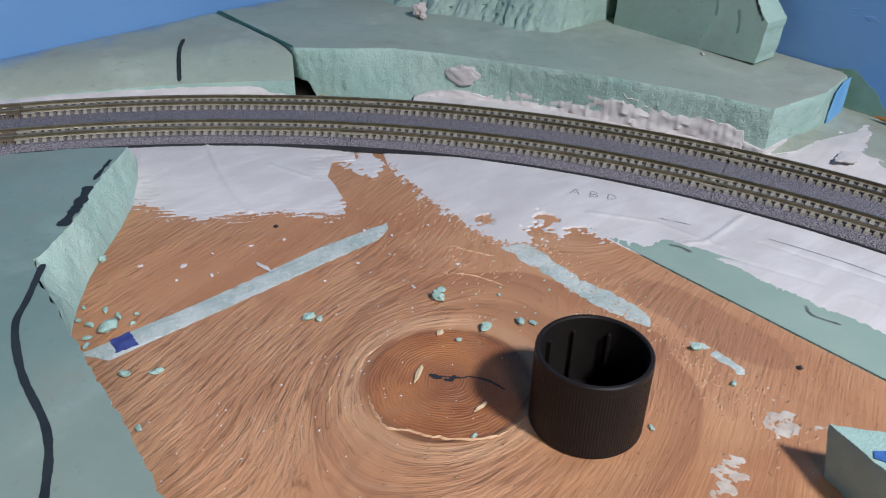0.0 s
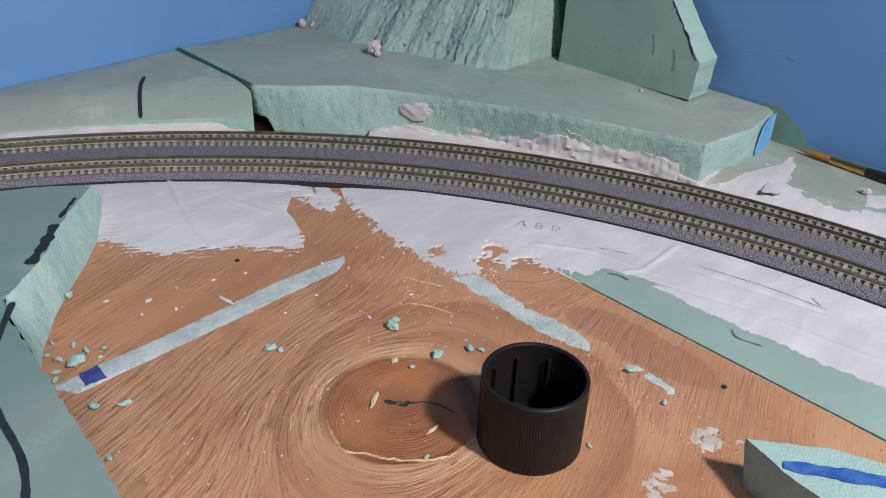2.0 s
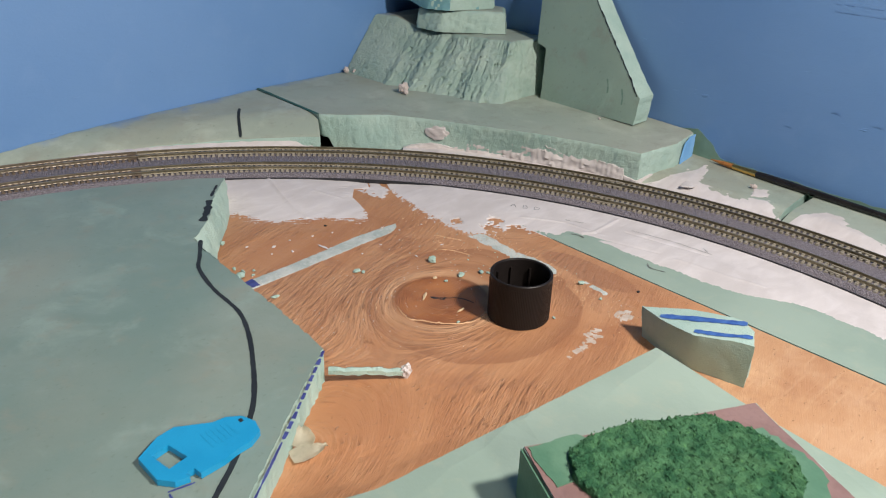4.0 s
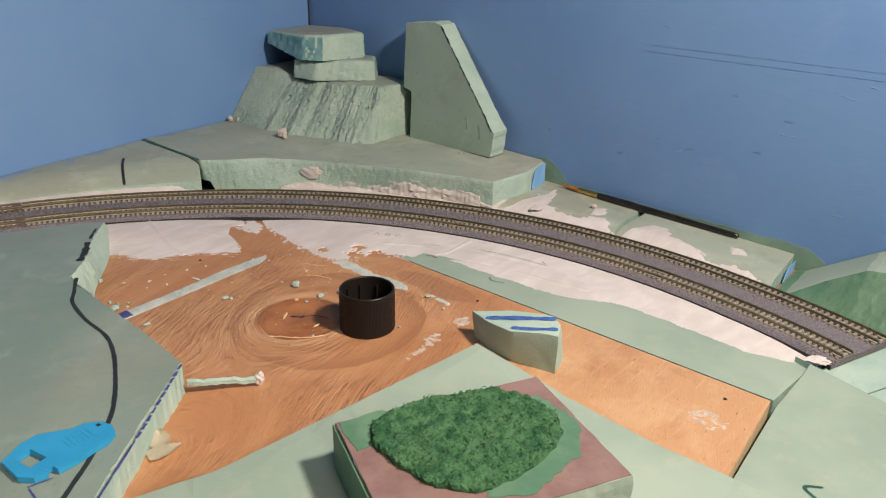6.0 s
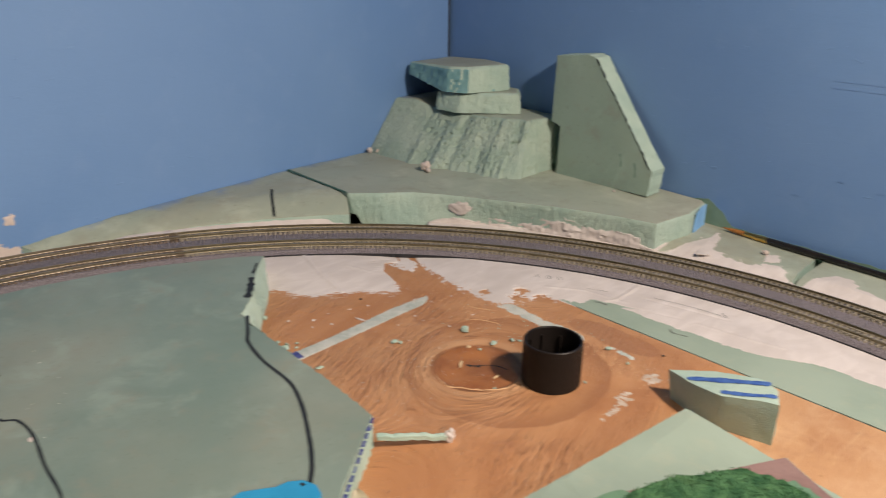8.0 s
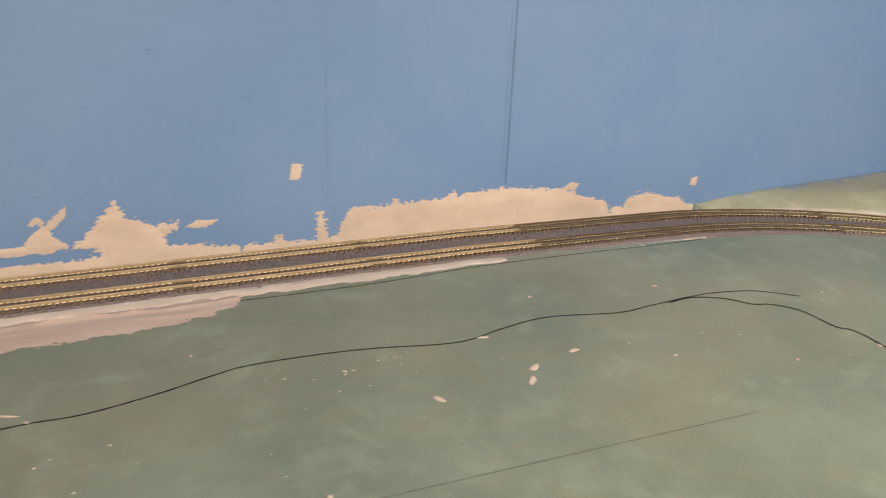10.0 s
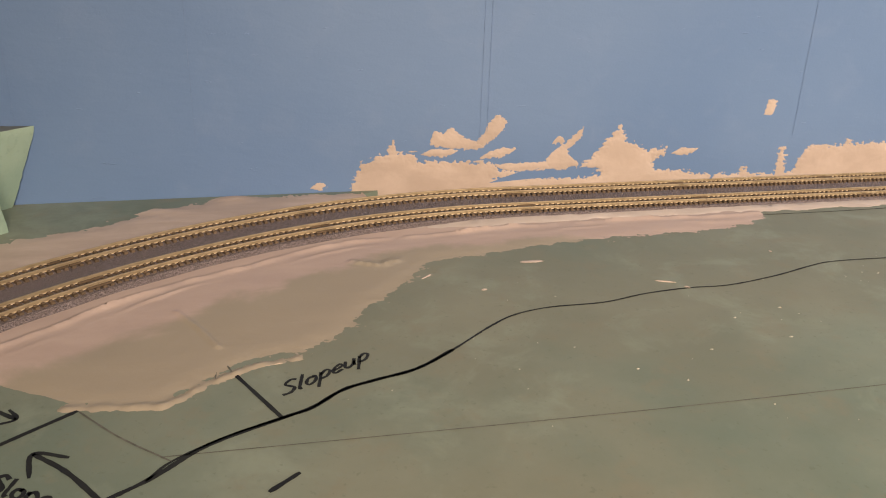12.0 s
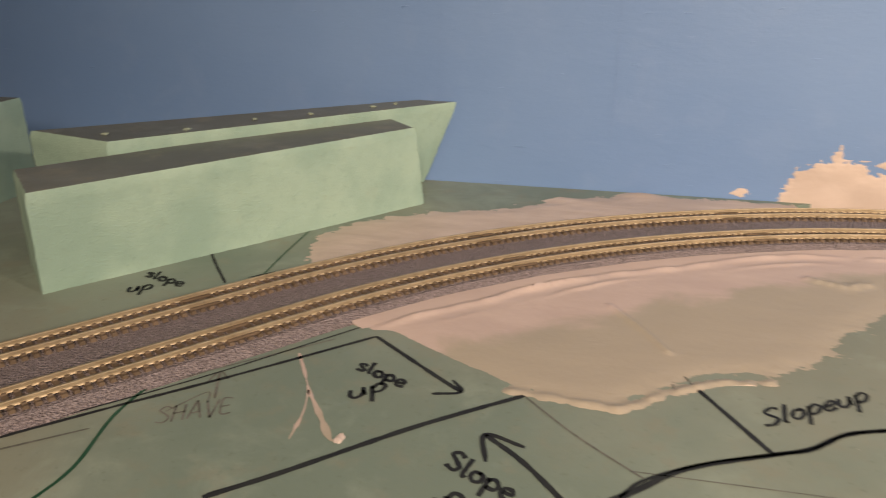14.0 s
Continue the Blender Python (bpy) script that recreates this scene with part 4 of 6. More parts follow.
def sleeper_mesh(material):
    bm = bmesh.new()

    def lump(x0, x1, y0, y1, z0, z1, taper):
        lo = [bm.verts.new((x, y, z0)) for x, y in ((x0, y0), (x1, y0), (x1, y1), (x0, y1))]
        hi = [bm.verts.new((x, y, z1)) for x, y in ((x0 + taper, y0 + taper), (x1 - taper, y0 + taper), (x1 - taper, y1 - taper), (x0 + taper, y1 - taper))]
        for i in range(4):
            j = (i + 1) % 4
            bm.faces.new([lo[i], lo[j], hi[j], hi[i]])
        bm.faces.new(hi)

    w = 0.00105
    lump(-w, w, -0.0078, 0.0078, -0.0008, 0.0006, 0.0002)
    for y in (-0.0056, -0.0034, 0.0034, 0.0056):
        lump(-w * 0.8, w * 0.8, y - 0.0007, y + 0.0007, 0.0006, 0.0011, 0.0002)
    bmesh.ops.recalc_face_normals(bm, faces=bm.faces)
    me = bpy.data.meshes.new("sleeper")
    bm.to_mesh(me)
    bm.free()
    me.materials.append(material)
    return me


PALE_TIE, BROWN_TIE = sleeper_mesh(SLEEPER), sleeper_mesh(BROWN_SLEEPER)
CHANGE = nearest_s(25, 152)[0] - 10  # brown sleepers up to here, pale ones beyond
PITCH = 3.55
BED_PROFILE = [(-EDGE, -BED), (-EDGE + 0.2, -BED + 0.9), (-26.2, -3.1), (-13, -2.85), (-9.5, -3.3), (9.5, -3.3), (13, -2.85), (26.2, -3.1), (EDGE - 0.2, -BED + 0.9), (EDGE, -BED)]
RAIL_PROFILE = [(-0.62, -2.05), (-0.45, -1.75), (-0.2, -1.5), (-0.2, -0.75), (-0.42, -0.5), (-0.36, 0.0), (0.36, 0.0), (0.42, -0.5), (0.2, -0.75), (0.2, -1.5), (0.45, -1.75), (0.62, -2.05)]


def track_section(s0, s1):
    mid = on_track((s0 + s1) / 2, 0)
    ob = base("track_section", mid.x, mid.y, rail_z((s0 + s1) / 2) - BED)
    bend = "straight" if -STRAIGHT <= s0 and s1 <= 0 else "curved"
    tagged(ob, f"{bend} double model track section, {'brown' if s1 < CHANGE else 'pale'} sleepers on grey ballast", "track", "track sections")
    back_to = ob.matrix_world.inverted()

    def own(o):
        o.matrix_parent_inverse = back_to
        return o

    roadbed = own(part("roadbed", sweep(s0 + 0.12, s1 - 0.12, BED_PROFILE), BALLAST, ob))
    # black strips drawn at both edges as the shade of the gap below
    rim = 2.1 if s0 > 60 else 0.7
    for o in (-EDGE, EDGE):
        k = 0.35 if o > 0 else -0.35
        part("roadbed_gap_shade", sweep(s0 + 0.12, s1 - 0.12, [(o - k, -BED - 0.5), (o + k, -BED - 0.5), (o + k, -BED + rim), (o - k, -BED + rim)]), BLACKGAP, roadbed, "black strip for the shaded gap under the roadbed")
    # rails get brighter tones towards the far bend, in place of a glint
    for o in (-21, -12, 12, 21):
        own(part("rail", sweep(s0 + 0.1, s1 - 0.1, [(o + a, h) for a, h in RAIL_PROFILE], 3.0, capped=False), RAIL if s1 < CHANGE - 220 else HALF_RAIL if s1 < CHANGE else DULL_RAIL, ob))
    n = int((s1 - s0) / PITCH)
    for i in range(n):
        s = s0 + (i + 0.5) * (s1 - s0) / n
        for o in (-16.5, 16.5):
            p = on_track(s, o)
            q = new("sleeper", BROWN_TIE if s1 < CHANGE else PALE_TIE)
            q.parent = ob
            q.matrix_parent_inverse = back_to
            q.matrix_basis = pose(p.x * MM, p.y * MM, (rail_z(s) - 2.55) * MM, 0, 0, math.degrees(heading(s)))
    for o in (-16.5, 16.5):
        for s in (s0 + 2.6, s1 - 2.6):
            bm = bmesh.new()
            for side in (-4.5, 4.5):
                for e in (-1.5, 1.5):
                    c = on_track(s, o + side + e)
                    m = pose(c.x * MM, c.y * MM, (rail_z(s) - 1.75) * MM, 0, 0, math.degrees(heading(s))) @ Matrix.Diagonal((0.0050, 0.0011, 0.0009, 1))
                    bmesh.ops.create_cube(bm, size=1, matrix=m)
            own(part("joiner", bm, BROWN_SLEEPER if s1 < CHANGE else SLEEPER, ob, "plastic rail joiner"))
    return ob


# joints, from the far end to the corner
JOINTS = [-1110, -990, -873, -745, -620, -489, -367, -245, -122, 0, 152, 305, 458, 610, 755]
JOINTS[9:] = [CHANGE - 153.8, CHANGE - 1, CHANGE + 151.8, nearest_s(238, -62)[0], nearest_s(238, -62)[0] + 152.8, 755]
for a, b in zip(JOINTS, JOINTS[1:]):
    track_section(a, b)

# ---------------------------------------------------------------- plaster along the roadbed's sides
def bank(name, s0, s1, inner, width, lift, seed, mats, label, out=1, z_out=0.0):
    """A ragged band of filler between the roadbed and what lies beside it. out: +1 the wall's side."""
    a = [on_track(s0 + (s1 - s0) * i / 60, out * inner) for i in range(61)]
    b = []
    for i in range(61):
        s = s0 + (s1 - s0) * i / 60
        w = width * (1 + 0.45 * hash_noise(s * 0.03, seed) + 0.45 * hash_noise(s * 0.11, seed) + 0.2 * hash_noise(s * 0.4, seed)) * min(1.0, 0.12 + i / 10, 0.12 + (60 - i) / 10)
        b.append(on_track(s, out * (inner + w)))
    loop = a + list(reversed(resample(b, 2.5, False, 1.2, 0.3, seed)))

    def top(x, y):
        s, d = nearest_s(x, y)
        t = min(max((d - inner) / max(width, 1), 0), 1)
        ends = min(1.0, max(0.0, s - s0) / (0.15 * (s1 - s0)), max(0.0, s1 - s) / (0.15 * (s1 - s0)))
        return (rail_z(s) - BED + (0.4 + 0.6 * ends) * lift) * (1 - t) + (z_out(x, y) if callable(z_out) else z_out if z_out else rail_z(s) - BED + 0.6) * t + 0.5 * hash_noise(x * 0.13, y * 0.13, seed)
    return tagged(link(name, sheet(loop, top, lambda x, y: top(x, y) - 2.0, 5.0, 0.4), mats, smooth=True), label, "plaster")


SEAM_LABEL = "thin white plaster seam between track and foam"
bank("plaster_bank", -600, -100, 27.5, 10.0, 3.4, 2, [PLASTER, PLASTER], SEAM_LABEL, -1, SHEET_Z + 0.4)
bank("plaster_bank", -101, 22, 27.5, 13, 2.5, 5, [PLASTER, PLASTER], SEAM_LABEL, -1, SHEET_Z + 0.2)

far_edge = [(-918, 38), (-896, 25), (-873, 11), (-850, -3), (-836, -6), (-817, -9), (-800, 10), (-783, 21), (-765, 24), (-739, 43), (-732, 62), (-713, 81), (-689, 112), (-657, 117), (-622, 125), (-586, 130), (-532, 132), (-483, 140), (-466, 152)]
far_back = list(reversed(run(nearest_s(-465, 180)[0], nearest_s(-930, 50)[0], -EDGE + 1.5, 6)))
far_from = line_distance([Vector(p) for p in far_edge])
thick_rim = line_distance([Vector(p) for p in ((-852, -1), (-836, -3), (-817, -5), (-802, 8), (-785, 19), (-768, 22))])
crease_a = line_distance([Vector(p) for p in ((-820, 72), (-808, 52), (-800, 36))])
crease_b = line_distance([Vector(p) for p in ((-735, 118), (-722, 112), (-712, 118))])
far_region = [Vector(p) for p in far_edge] + list(reversed(far_back))


def far_top(x, y):
    s, d = nearest_s(x, y)
    e = far_from(x, y) * (1 if inside(far_region, x, y) else -1)
    t = min(max((e + 3.0) / 18.0, 0.0), 1.0)
    up = min(max((d - EDGE + 1.5) / 10.0, 0.0), 1.0)
    dry = 0.5 * hash_noise(x * 0.10, y * 0.16, 2) + 0.4 * hash_noise(x * 0.4, y * 0.6, 3) + 0.3 * hash_noise(x * 0.9, y * 1.3, 4)
    dry *= 0.12 if x < -846 else 0.8
    z = (rail_z(s) - BED + 1.9) * (1 - up) + (SHEET_Z - 0.35 + 1.0 * t * t * (3 - 2 * t)) * up + (1 - 0.85 * t) * 1.1 * dry
    z += 0.3 * hash_noise(x * 0.035, y * 0.05, 6) * t
    across = d - EDGE - 8 - 7 * hash_noise(s * 0.012, 8) - 1.5 * hash_noise(s * 0.06, 3)
    # a ridge left by the knife: steep towards the track, soft on the other side
    z += max(0.0, 1.0 + 1.5 * hash_noise(s * 0.018, 5) + 0.9 * hash_noise(s * 0.09, 6)) * math.exp(-((across / (1.0 if across < 0 else 2.6)) ** 2)) * t
    z += max(0.0, 0.2 + 1.3 * hash_noise(s * 0.02, 15)) * math.exp(-(((across - 9 - 4 * hash_noise(s * 0.015, 18)) / 1.1) ** 2)) * t
    z += (0.9 + 0.8 * hash_noise(x * 0.2, y * 0.2, 1)) * math.exp(-((thick_rim(x, y) / 2.0) ** 2))
    z += 0.9 * math.exp(-((crease_a(x, y) / 1.2) ** 2)) + (0.9 + hash_noise(x * 0.3, y * 0.3)) * math.exp(-((crease_b(x, y) / 3.0) ** 2))
    return z


loop = resample([(x + 2.5, y - 3.0) for x, y in far_edge], 2.5, False) + list(reversed(far_back))
tagged(link("plaster_fill", sheet(loop, far_top, lambda x, y: SHEET_Z - 3.0, 2.6, fine=lambda x, y: far_from(x, y) < 8 or abs(nearest_s(x, y)[1] - EDGE - 10) < 9 or crease_a(x, y) < 4 or crease_b(x, y) < 9), [THINFILL, FILLER], smooth=True), "wide smear of pinkish plaster over green foam", "plaster")

# plaster between the far bend and the rear sheet
rear_edge = [Vector(p) for p in ((-948, 84), (-960, 98), (-966, 130), (-952, 160), (-918, 184), (-882, 198), (-845, 224), (-803, 242), (-764, 244), (-715, 245))]
rear_back = run(nearest_s(-925, 70)[0], nearest_s(-712, 225)[0], EDGE - 0.8, 5)
rear_far = line_distance(rear_edge)
rear_region = rear_edge + list(reversed(rear_back))


def rear_top(x, y):
    s, d = nearest_s(x, y)
    e = rear_far(x, y) * (1 if inside(rear_region, x, y) else -1)
    t = min(max((e + 2.0) / 12.0, 0.0), 1.0)
    near = math.exp(-(((d - EDGE) / 5.0) ** 2))
    dry = 0.6 * hash_noise(x * 0.09, y * 0.22, 12) + 0.5 * hash_noise(x * 0.35, y * 0.5, 13)
    lump = 2.2 * math.exp(-(((x + 803) / 12) ** 2 + ((y - 240) / 6) ** 2)) + 1.4 * math.exp(-(((x + 846) / 16) ** 2 + ((y - 222) / 5) ** 2))
    return 15.65 + 1.0 * t + (1 - 0.75 * t) * 0.9 * dry + 0.8 * near + lump + 0.25 * t * hash_noise(x * 0.04, y * 0.1, 14)


loop = resample([(p.x - 1.5, min(p.y + 2.5, 247.0)) for p in rear_edge], 2.5, False) + list(reversed(rear_back))
tagged(link("plaster_fill", sheet(loop, rear_top, lambda x, y: 14.0, 2.2), [FILLER, FILLER], smooth=True), "smeared plaster between track and rear foam", "plaster")

# ---------------------------------------------------------------- filler on the left backdrop
def wall_patch(pts, seed, thick=1.0, rag=1.6):
    """Filler dragged over the board: it thins out to a torn, streaky edge."""
    edge = [Vector(p) for p in pts]
    far = line_distance(edge + [edge[0]])
    loop = []
    for i, p in enumerate(edge):
        d = edge[(i + 1) % len(edge)] - edge[i - 1]
        s = Vector((-d.y, d.x)).normalized()
        q = p + s * 3.0
        loop.append(p - s * 3.0 if inside(edge, q.x, q.y) else q)
    loop = resample(loop, 1.6, True)

    def top(x, y):
        e = far(x, y) * (1 if inside(edge, x, y) else -1)
        t = min(max((e + 3.0) / (5.0 + 2.5 * rag), 0.0), 1.0)
        dry = 0.4 * hash_noise(x * 0.14, y * 0.6, seed) + 0.5 * hash_noise(x * 0.4, y * 0.6, seed + 4) + 0.35 * hash_noise(x * 0.9, y * 1.4, seed + 6)
        h = -0.45 + (0.45 + thick) * t + (1 - 0.65 * t) * (0.6 + 0.4 * rag) * dry
        return (h if h < 0.2 else 0.2 + 0.4 * (h - 0.2)) + 0.25 * hash_noise(x * 0.06, y * 0.08, seed) * t
    tagged(link("filler_patch", sheet(loop, top, -1.6, 1.5, across=on_left_wall, fine=lambda x, y: far(x, y) < 5.0), [FILLER, FILLER], smooth=True), "rough pinkish filler smeared on blue backdrop", "filler")


wall_patch([(-724, 5), (-723, 18), (-716, 34), (-708, 38), (-699, 41), (-694, 49), (-691, 42), (-679, 40), (-678, 35), (-641, 34), (-626, 32), (-618, 27), (-600, 26), (-602, 23), (-626, 21), (-560, 19), (-541, 20), (-541, 24), (-562, 29), (-550, 33), (-546, 39), (-538, 47), (-530, 57), (-527, 50), (-524, 45), (-507, 38), (-492, 40), (-494, 34), (-502, 31), (-501, 24), (-478, 21), (-455, 18), (-450, 4)], 1)
wall_patch([(-452, 4), (-450, 18), (-431, 16), (-427, 24), (-420, 17), (-399, 16), (-398, 38), (-394, 38), (-391, 17), (-384, 18), (-377, 33), (-372, 38), (-344, 37), (-340, 42), (-334, 38), (-313, 38), (-299, 39), (-293, 44), (-290, 39), (-273, 42), (-246, 42), (-201, 38), (-176, 29), (-158, 25), (-153, 18), (-150, 4)], 2)
wall_patch([(-152, 4), (-150, 17), (-139, 17), (-134, 23), (-124, 27), (-114, 27), (-99, 23), (-81, 20), (-76, 14), (-65, 13), (-62, 2)], 3)
for k, pts in enumerate((
    [(-668, 47), (-665, 55), (-660, 53), (-654, 57), (-647, 51), (-639, 48), (-632, 45), (-641, 44), (-655, 45)],
    [(-636, 47), (-630, 53), (-627, 60), (-621, 65), (-616, 62), (-619, 56), (-624, 51), (-631, 46)],
    [(-586, 29), (-580, 38), (-568, 46), (-557, 56), (-561, 49), (-570, 41), (-569, 36), (-561, 30), (-572, 27)],
    [(-580, 46), (-575, 50), (-572, 47)],
    [(-416, 64), (-414, 73), (-409, 72), (-411, 63)],
    [(-71, 32), (-70, 36), (-66, 37), (-66, 31)],
    [(-632, 37), (-620, 42), (-608, 42), (-618, 38)],
    [(-675, 41), (-663, 43), (-650, 41), (-660, 39)],
    [(-487, 36), (-478, 38), (-467, 38), (-476, 35)],
    [(-749, 19), (-744, 22), (-741, 21), (-745, 18)],
    [(-198, 38), (-192, 41), (-185, 40), (-188, 36)],
    [(-625, 30), (-600, 31), (-583, 31), (-582, 28), (-610, 27)],
)):
    wall_patch(pts, 10 + k, 1.1, 0.5)

# ---------------------------------------------------------------- raised foam in the corner
def clear_of_track(pts, gap):
    """Points drawn outwards until they clear the roadbed."""
    out = []
    for x, y in pts:
        s, d = nearest_s(x, y)
        if d < EDGE + gap and y < 240:
            p = on_track(s, EDGE + gap)
            x, y = p.x, p.y
        out.append((x, y))
    return out


slab_head = [(163, 247), (162, 156), (180, 140), (204, 122), (220, 98), (236, 68), (252, 38), (272, 0), (284, -28), (293, -55), (335, -60), (368, -55), (372, -50), (372, 247)]
slab_foot = [(165, 247), (164, 153), (181, 129), (202, 108), (216, 96), (236, 74), (254, 46), (269, 12), (284, -22), (293, -55), (335, -61), (368, -57), (372, -52), (372, 247)]
slab_head, slab_foot = clear_of_track(slab_head, 1.5), clear_of_track(slab_foot, 2.5)
slab = tagged(link("foam_slab", carved(slab_foot, slab_head, lambda x, y: 8.0 - 16 * min(max((x - 166) / 5, 0), 1) if y < 170 else -6.0, lambda x, y: 24.8 + 0.006 * max(0.0, y) - 0.03 * max(0, -y + 20), 1.5, 16, 0.6, 0.0, 0.1, 1.0, 0.6), [WORN, CUT], smooth=True), "thick green foam slab with a rough carved front", "foam slab")
part("painted_end", sheet(resample([(343, -2), (367, -2), (367, 22.4), (356, 22.6), (347, 20), (342, 8)], 3, True, 0.8), 0.5, 0.0, across=lambda x, z, h: (x, -61.2 + (x - 335) * 0.14 - h, z)), BAREPAINT, slab, "sky-blue paint on the cut end")
part("marker_line", ribbon([(164, 246), (163, 200), (162, 157)], 2.4, lambda x, y: 25.15 + 0.006 * max(0.0, y)), GREENPEN, slab)

ramp_front = [on_track(s, EDGE + 4) for s in np.linspace(nearest_s(-60, 230)[0], nearest_s(162, 152)[0], 22)]
ramp_loop = [Vector((161, 156)), Vector((162, 247)), Vector((-64, 247))] + ramp_front


def ramp_top(x, y):
    t = min(max((x + 64) / 226, 0), 1)
    s, d = nearest_s(x, y)
    e = min(max((d - EDGE - 4) / 30, 0), 1)
    e = e * (2 - e)
    return (17.6 + 8.2 * t) * (0.5 + 0.5 * e) + 0.4 * hash_noise(x * 0.1, y * 0.1)


ramp = tagged(link("foam_ramp", sheet(resample(ramp_loop, 4, True, 0.5), ramp_top, -12.0, 2.5, 0.3), [WORN, CUT], smooth=True), "thin green foam wedge sloping down along backdrop", "foam wedge")
part("marker_line", ribbon([(124, 210), (114, 195), (105, 179)], 2.2, lambda x, y: ramp_top(x, y) + 0.4), MARKER, ramp)
bank("plaster_bank", nearest_s(-30, 215)[0], nearest_s(160, 150)[0], EDGE - 0.5, 6, 4.0, 9, [PLASTER, PLASTER], "white plaster smear between track and foam", 1, 11.0)
bm = bmesh.new()
last = None
foot_s = nearest_s(206, 104)[0]
for i in range(240):
    s = foot_s + i * 0.8
    o = EDGE
    while o < EDGE + 40 and not inside(slab_foot, *on_track(s, o)):
        o += 0.5
    foot_z = rail_z(s) - BED + 1.5
    u = i * 0.8
    # a torn crust: a low skirt, a peak and a step that ends abruptly
    heap = 0.0 if u < 38 or u > 150 else 0.55 + 0.45 * math.exp(-(((u - 88) / 20) ** 2)) if u < 146 else 0.4
    heap *= min(1.0, max(0.0, (u - 38) / 8))
    tall = 5.0 + 14.0 * heap + 3.0 * hash_noise(s * 0.08, 1.0) + 1.6 * hash_noise(s * 0.2, 2.0) + 1.0 * hash_noise(s * 0.6, 3.0)
    tall *= min(1.0, 0.2 + u / 18)
    spots = [(EDGE - 0.4, foot_z), ((EDGE + o) / 2, foot_z + 1.0 + 0.5 * hash_noise(s * 0.3, 1.7))]
    for k in range(9):
        f = k / 8
        v = f * tall + 0.25 * u  # layers that dip along the crust
        lump = 1.5 * hash_noise(s * 0.05, v * 0.33, 4.0) + 1.2 * abs(hash_noise(s * 0.11, v * 0.6, 9.0)) + 0.55 * hash_noise(s * 0.3, v * 0.9, 6.0)
        spots.append((o - 1.2 - 1.6 * (1 - f) * (0.3 + heap) - lump * (0.5 + heap) + (2.8 if k == 8 else 0.0), foot_z + 1.2 + f * (tall - 1.2)))
    row = [bm.verts.new(Vector((*on_track(s, a), z)) * MM) for a, z in spots]
    if last:
        for a, b, c, d in zip(last, last[1:], row[1:], row):
            bm.faces.new([a, b, c, d])
    last = row
tagged(link("plaster_bank", bm, PLASTER, smooth=True), "lumpy white plaster along the foam slab's foot", "plaster")
for k, (x, y, z, a, b) in enumerate(((224, 86, 16, 9, 5),)):
    bm = bmesh.new()
    bmesh.ops.create_icosphere(bm, subdivisions=4, radius=1)
    for q in bm.verts:
        w = 1 + 0.45 * hash_noise(q.co.x * 1.9, q.co.y * 1.9, q.co.z * 1.9 + k) + 0.12 * hash_noise(q.co.x * 6, q.co.y * 3, q.co.z * 5)
        c = Vector((q.co.x * a * w, q.co.y * 1.1 * w, q.co.z * b * w))
        h = radians(-62)
        q.co = Vector((x + c.x * math.cos(h) - c.y * math.sin(h), y + c.x * math.sin(h) + c.y * math.cos(h), z + c.z)) * MM
    tagged(link("plaster_lump", bm, PLASTER, smooth=True), "rough pinkish plaster lump on foam edge", "plaster")

# carved hill
hill_foot = [(259, 247), (258, 225), (261, 188), (267, 158), (279, 132), (285, 100), (299, 86), (328, 88), (352, 85), (372, 95), (372, 247)]
hill_head = [(298, 247), (303, 228), (307, 200), (310, 168), (317, 140), (324, 112), (328, 104), (340, 100), (353, 96), (371, 98), (371, 247)]


def cliff(x, y):
    """Depth of the carving round the hill: a smooth flank, deep furrows, a smooth end."""
    if x > 292 and y < 100:
        return 0.7
    return 0.25 if y > 206 else 2.4 if y < 196 else 0.25 + 2.15 * (206 - y) / 10


tagged(link("foam_hill", carved(hill_foot, hill_head, 24.6, lambda x, y: 71 - 0.02 * (y - 90) + 7.0 * min(max((y - 196) / 30, 0), 1), 1.2, 38, 0.5, cliff, 0.3, 3.0, 1.2), [WORN, CLIFF], smooth=True), "carved green foam hill with ridged cliff faces", "foam hill")
blk_low = [(301, 196), (303, 168), (345, 127), (369, 147), (362, 200)]
tagged(link("foam_block", carved(blk_low, [(303, 194), (309, 168), (346, 130), (368, 149), (362, 198)], 70.6, 89, 2, 9, 1.5, 0, 0.4, 5.0, 2.2), [WORN, CUT], smooth=True), "small green foam offcut on the hill", "foam block")
blk_high = [(306, 238), (299, 180), (309, 161), (351, 147), (369, 190), (366, 242)]
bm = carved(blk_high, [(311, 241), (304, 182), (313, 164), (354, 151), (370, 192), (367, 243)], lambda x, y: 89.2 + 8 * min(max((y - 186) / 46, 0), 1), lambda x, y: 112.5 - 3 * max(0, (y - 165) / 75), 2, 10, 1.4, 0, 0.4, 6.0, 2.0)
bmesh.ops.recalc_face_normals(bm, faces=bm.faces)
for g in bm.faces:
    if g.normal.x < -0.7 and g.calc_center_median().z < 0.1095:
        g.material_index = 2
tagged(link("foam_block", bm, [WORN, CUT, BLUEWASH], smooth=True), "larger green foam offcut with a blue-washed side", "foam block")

fin_line = [(77, 25), (-17, 25), (-18, 46), (-9, 55), (23, 93), (53, 129), (60, 131), (94, 127), (90, 70), (80, 67)]


def on_fin(y, z, x):
    """The offcut leans back a little towards the board."""
    return (x + 0.13 * (z - 25), y, z)


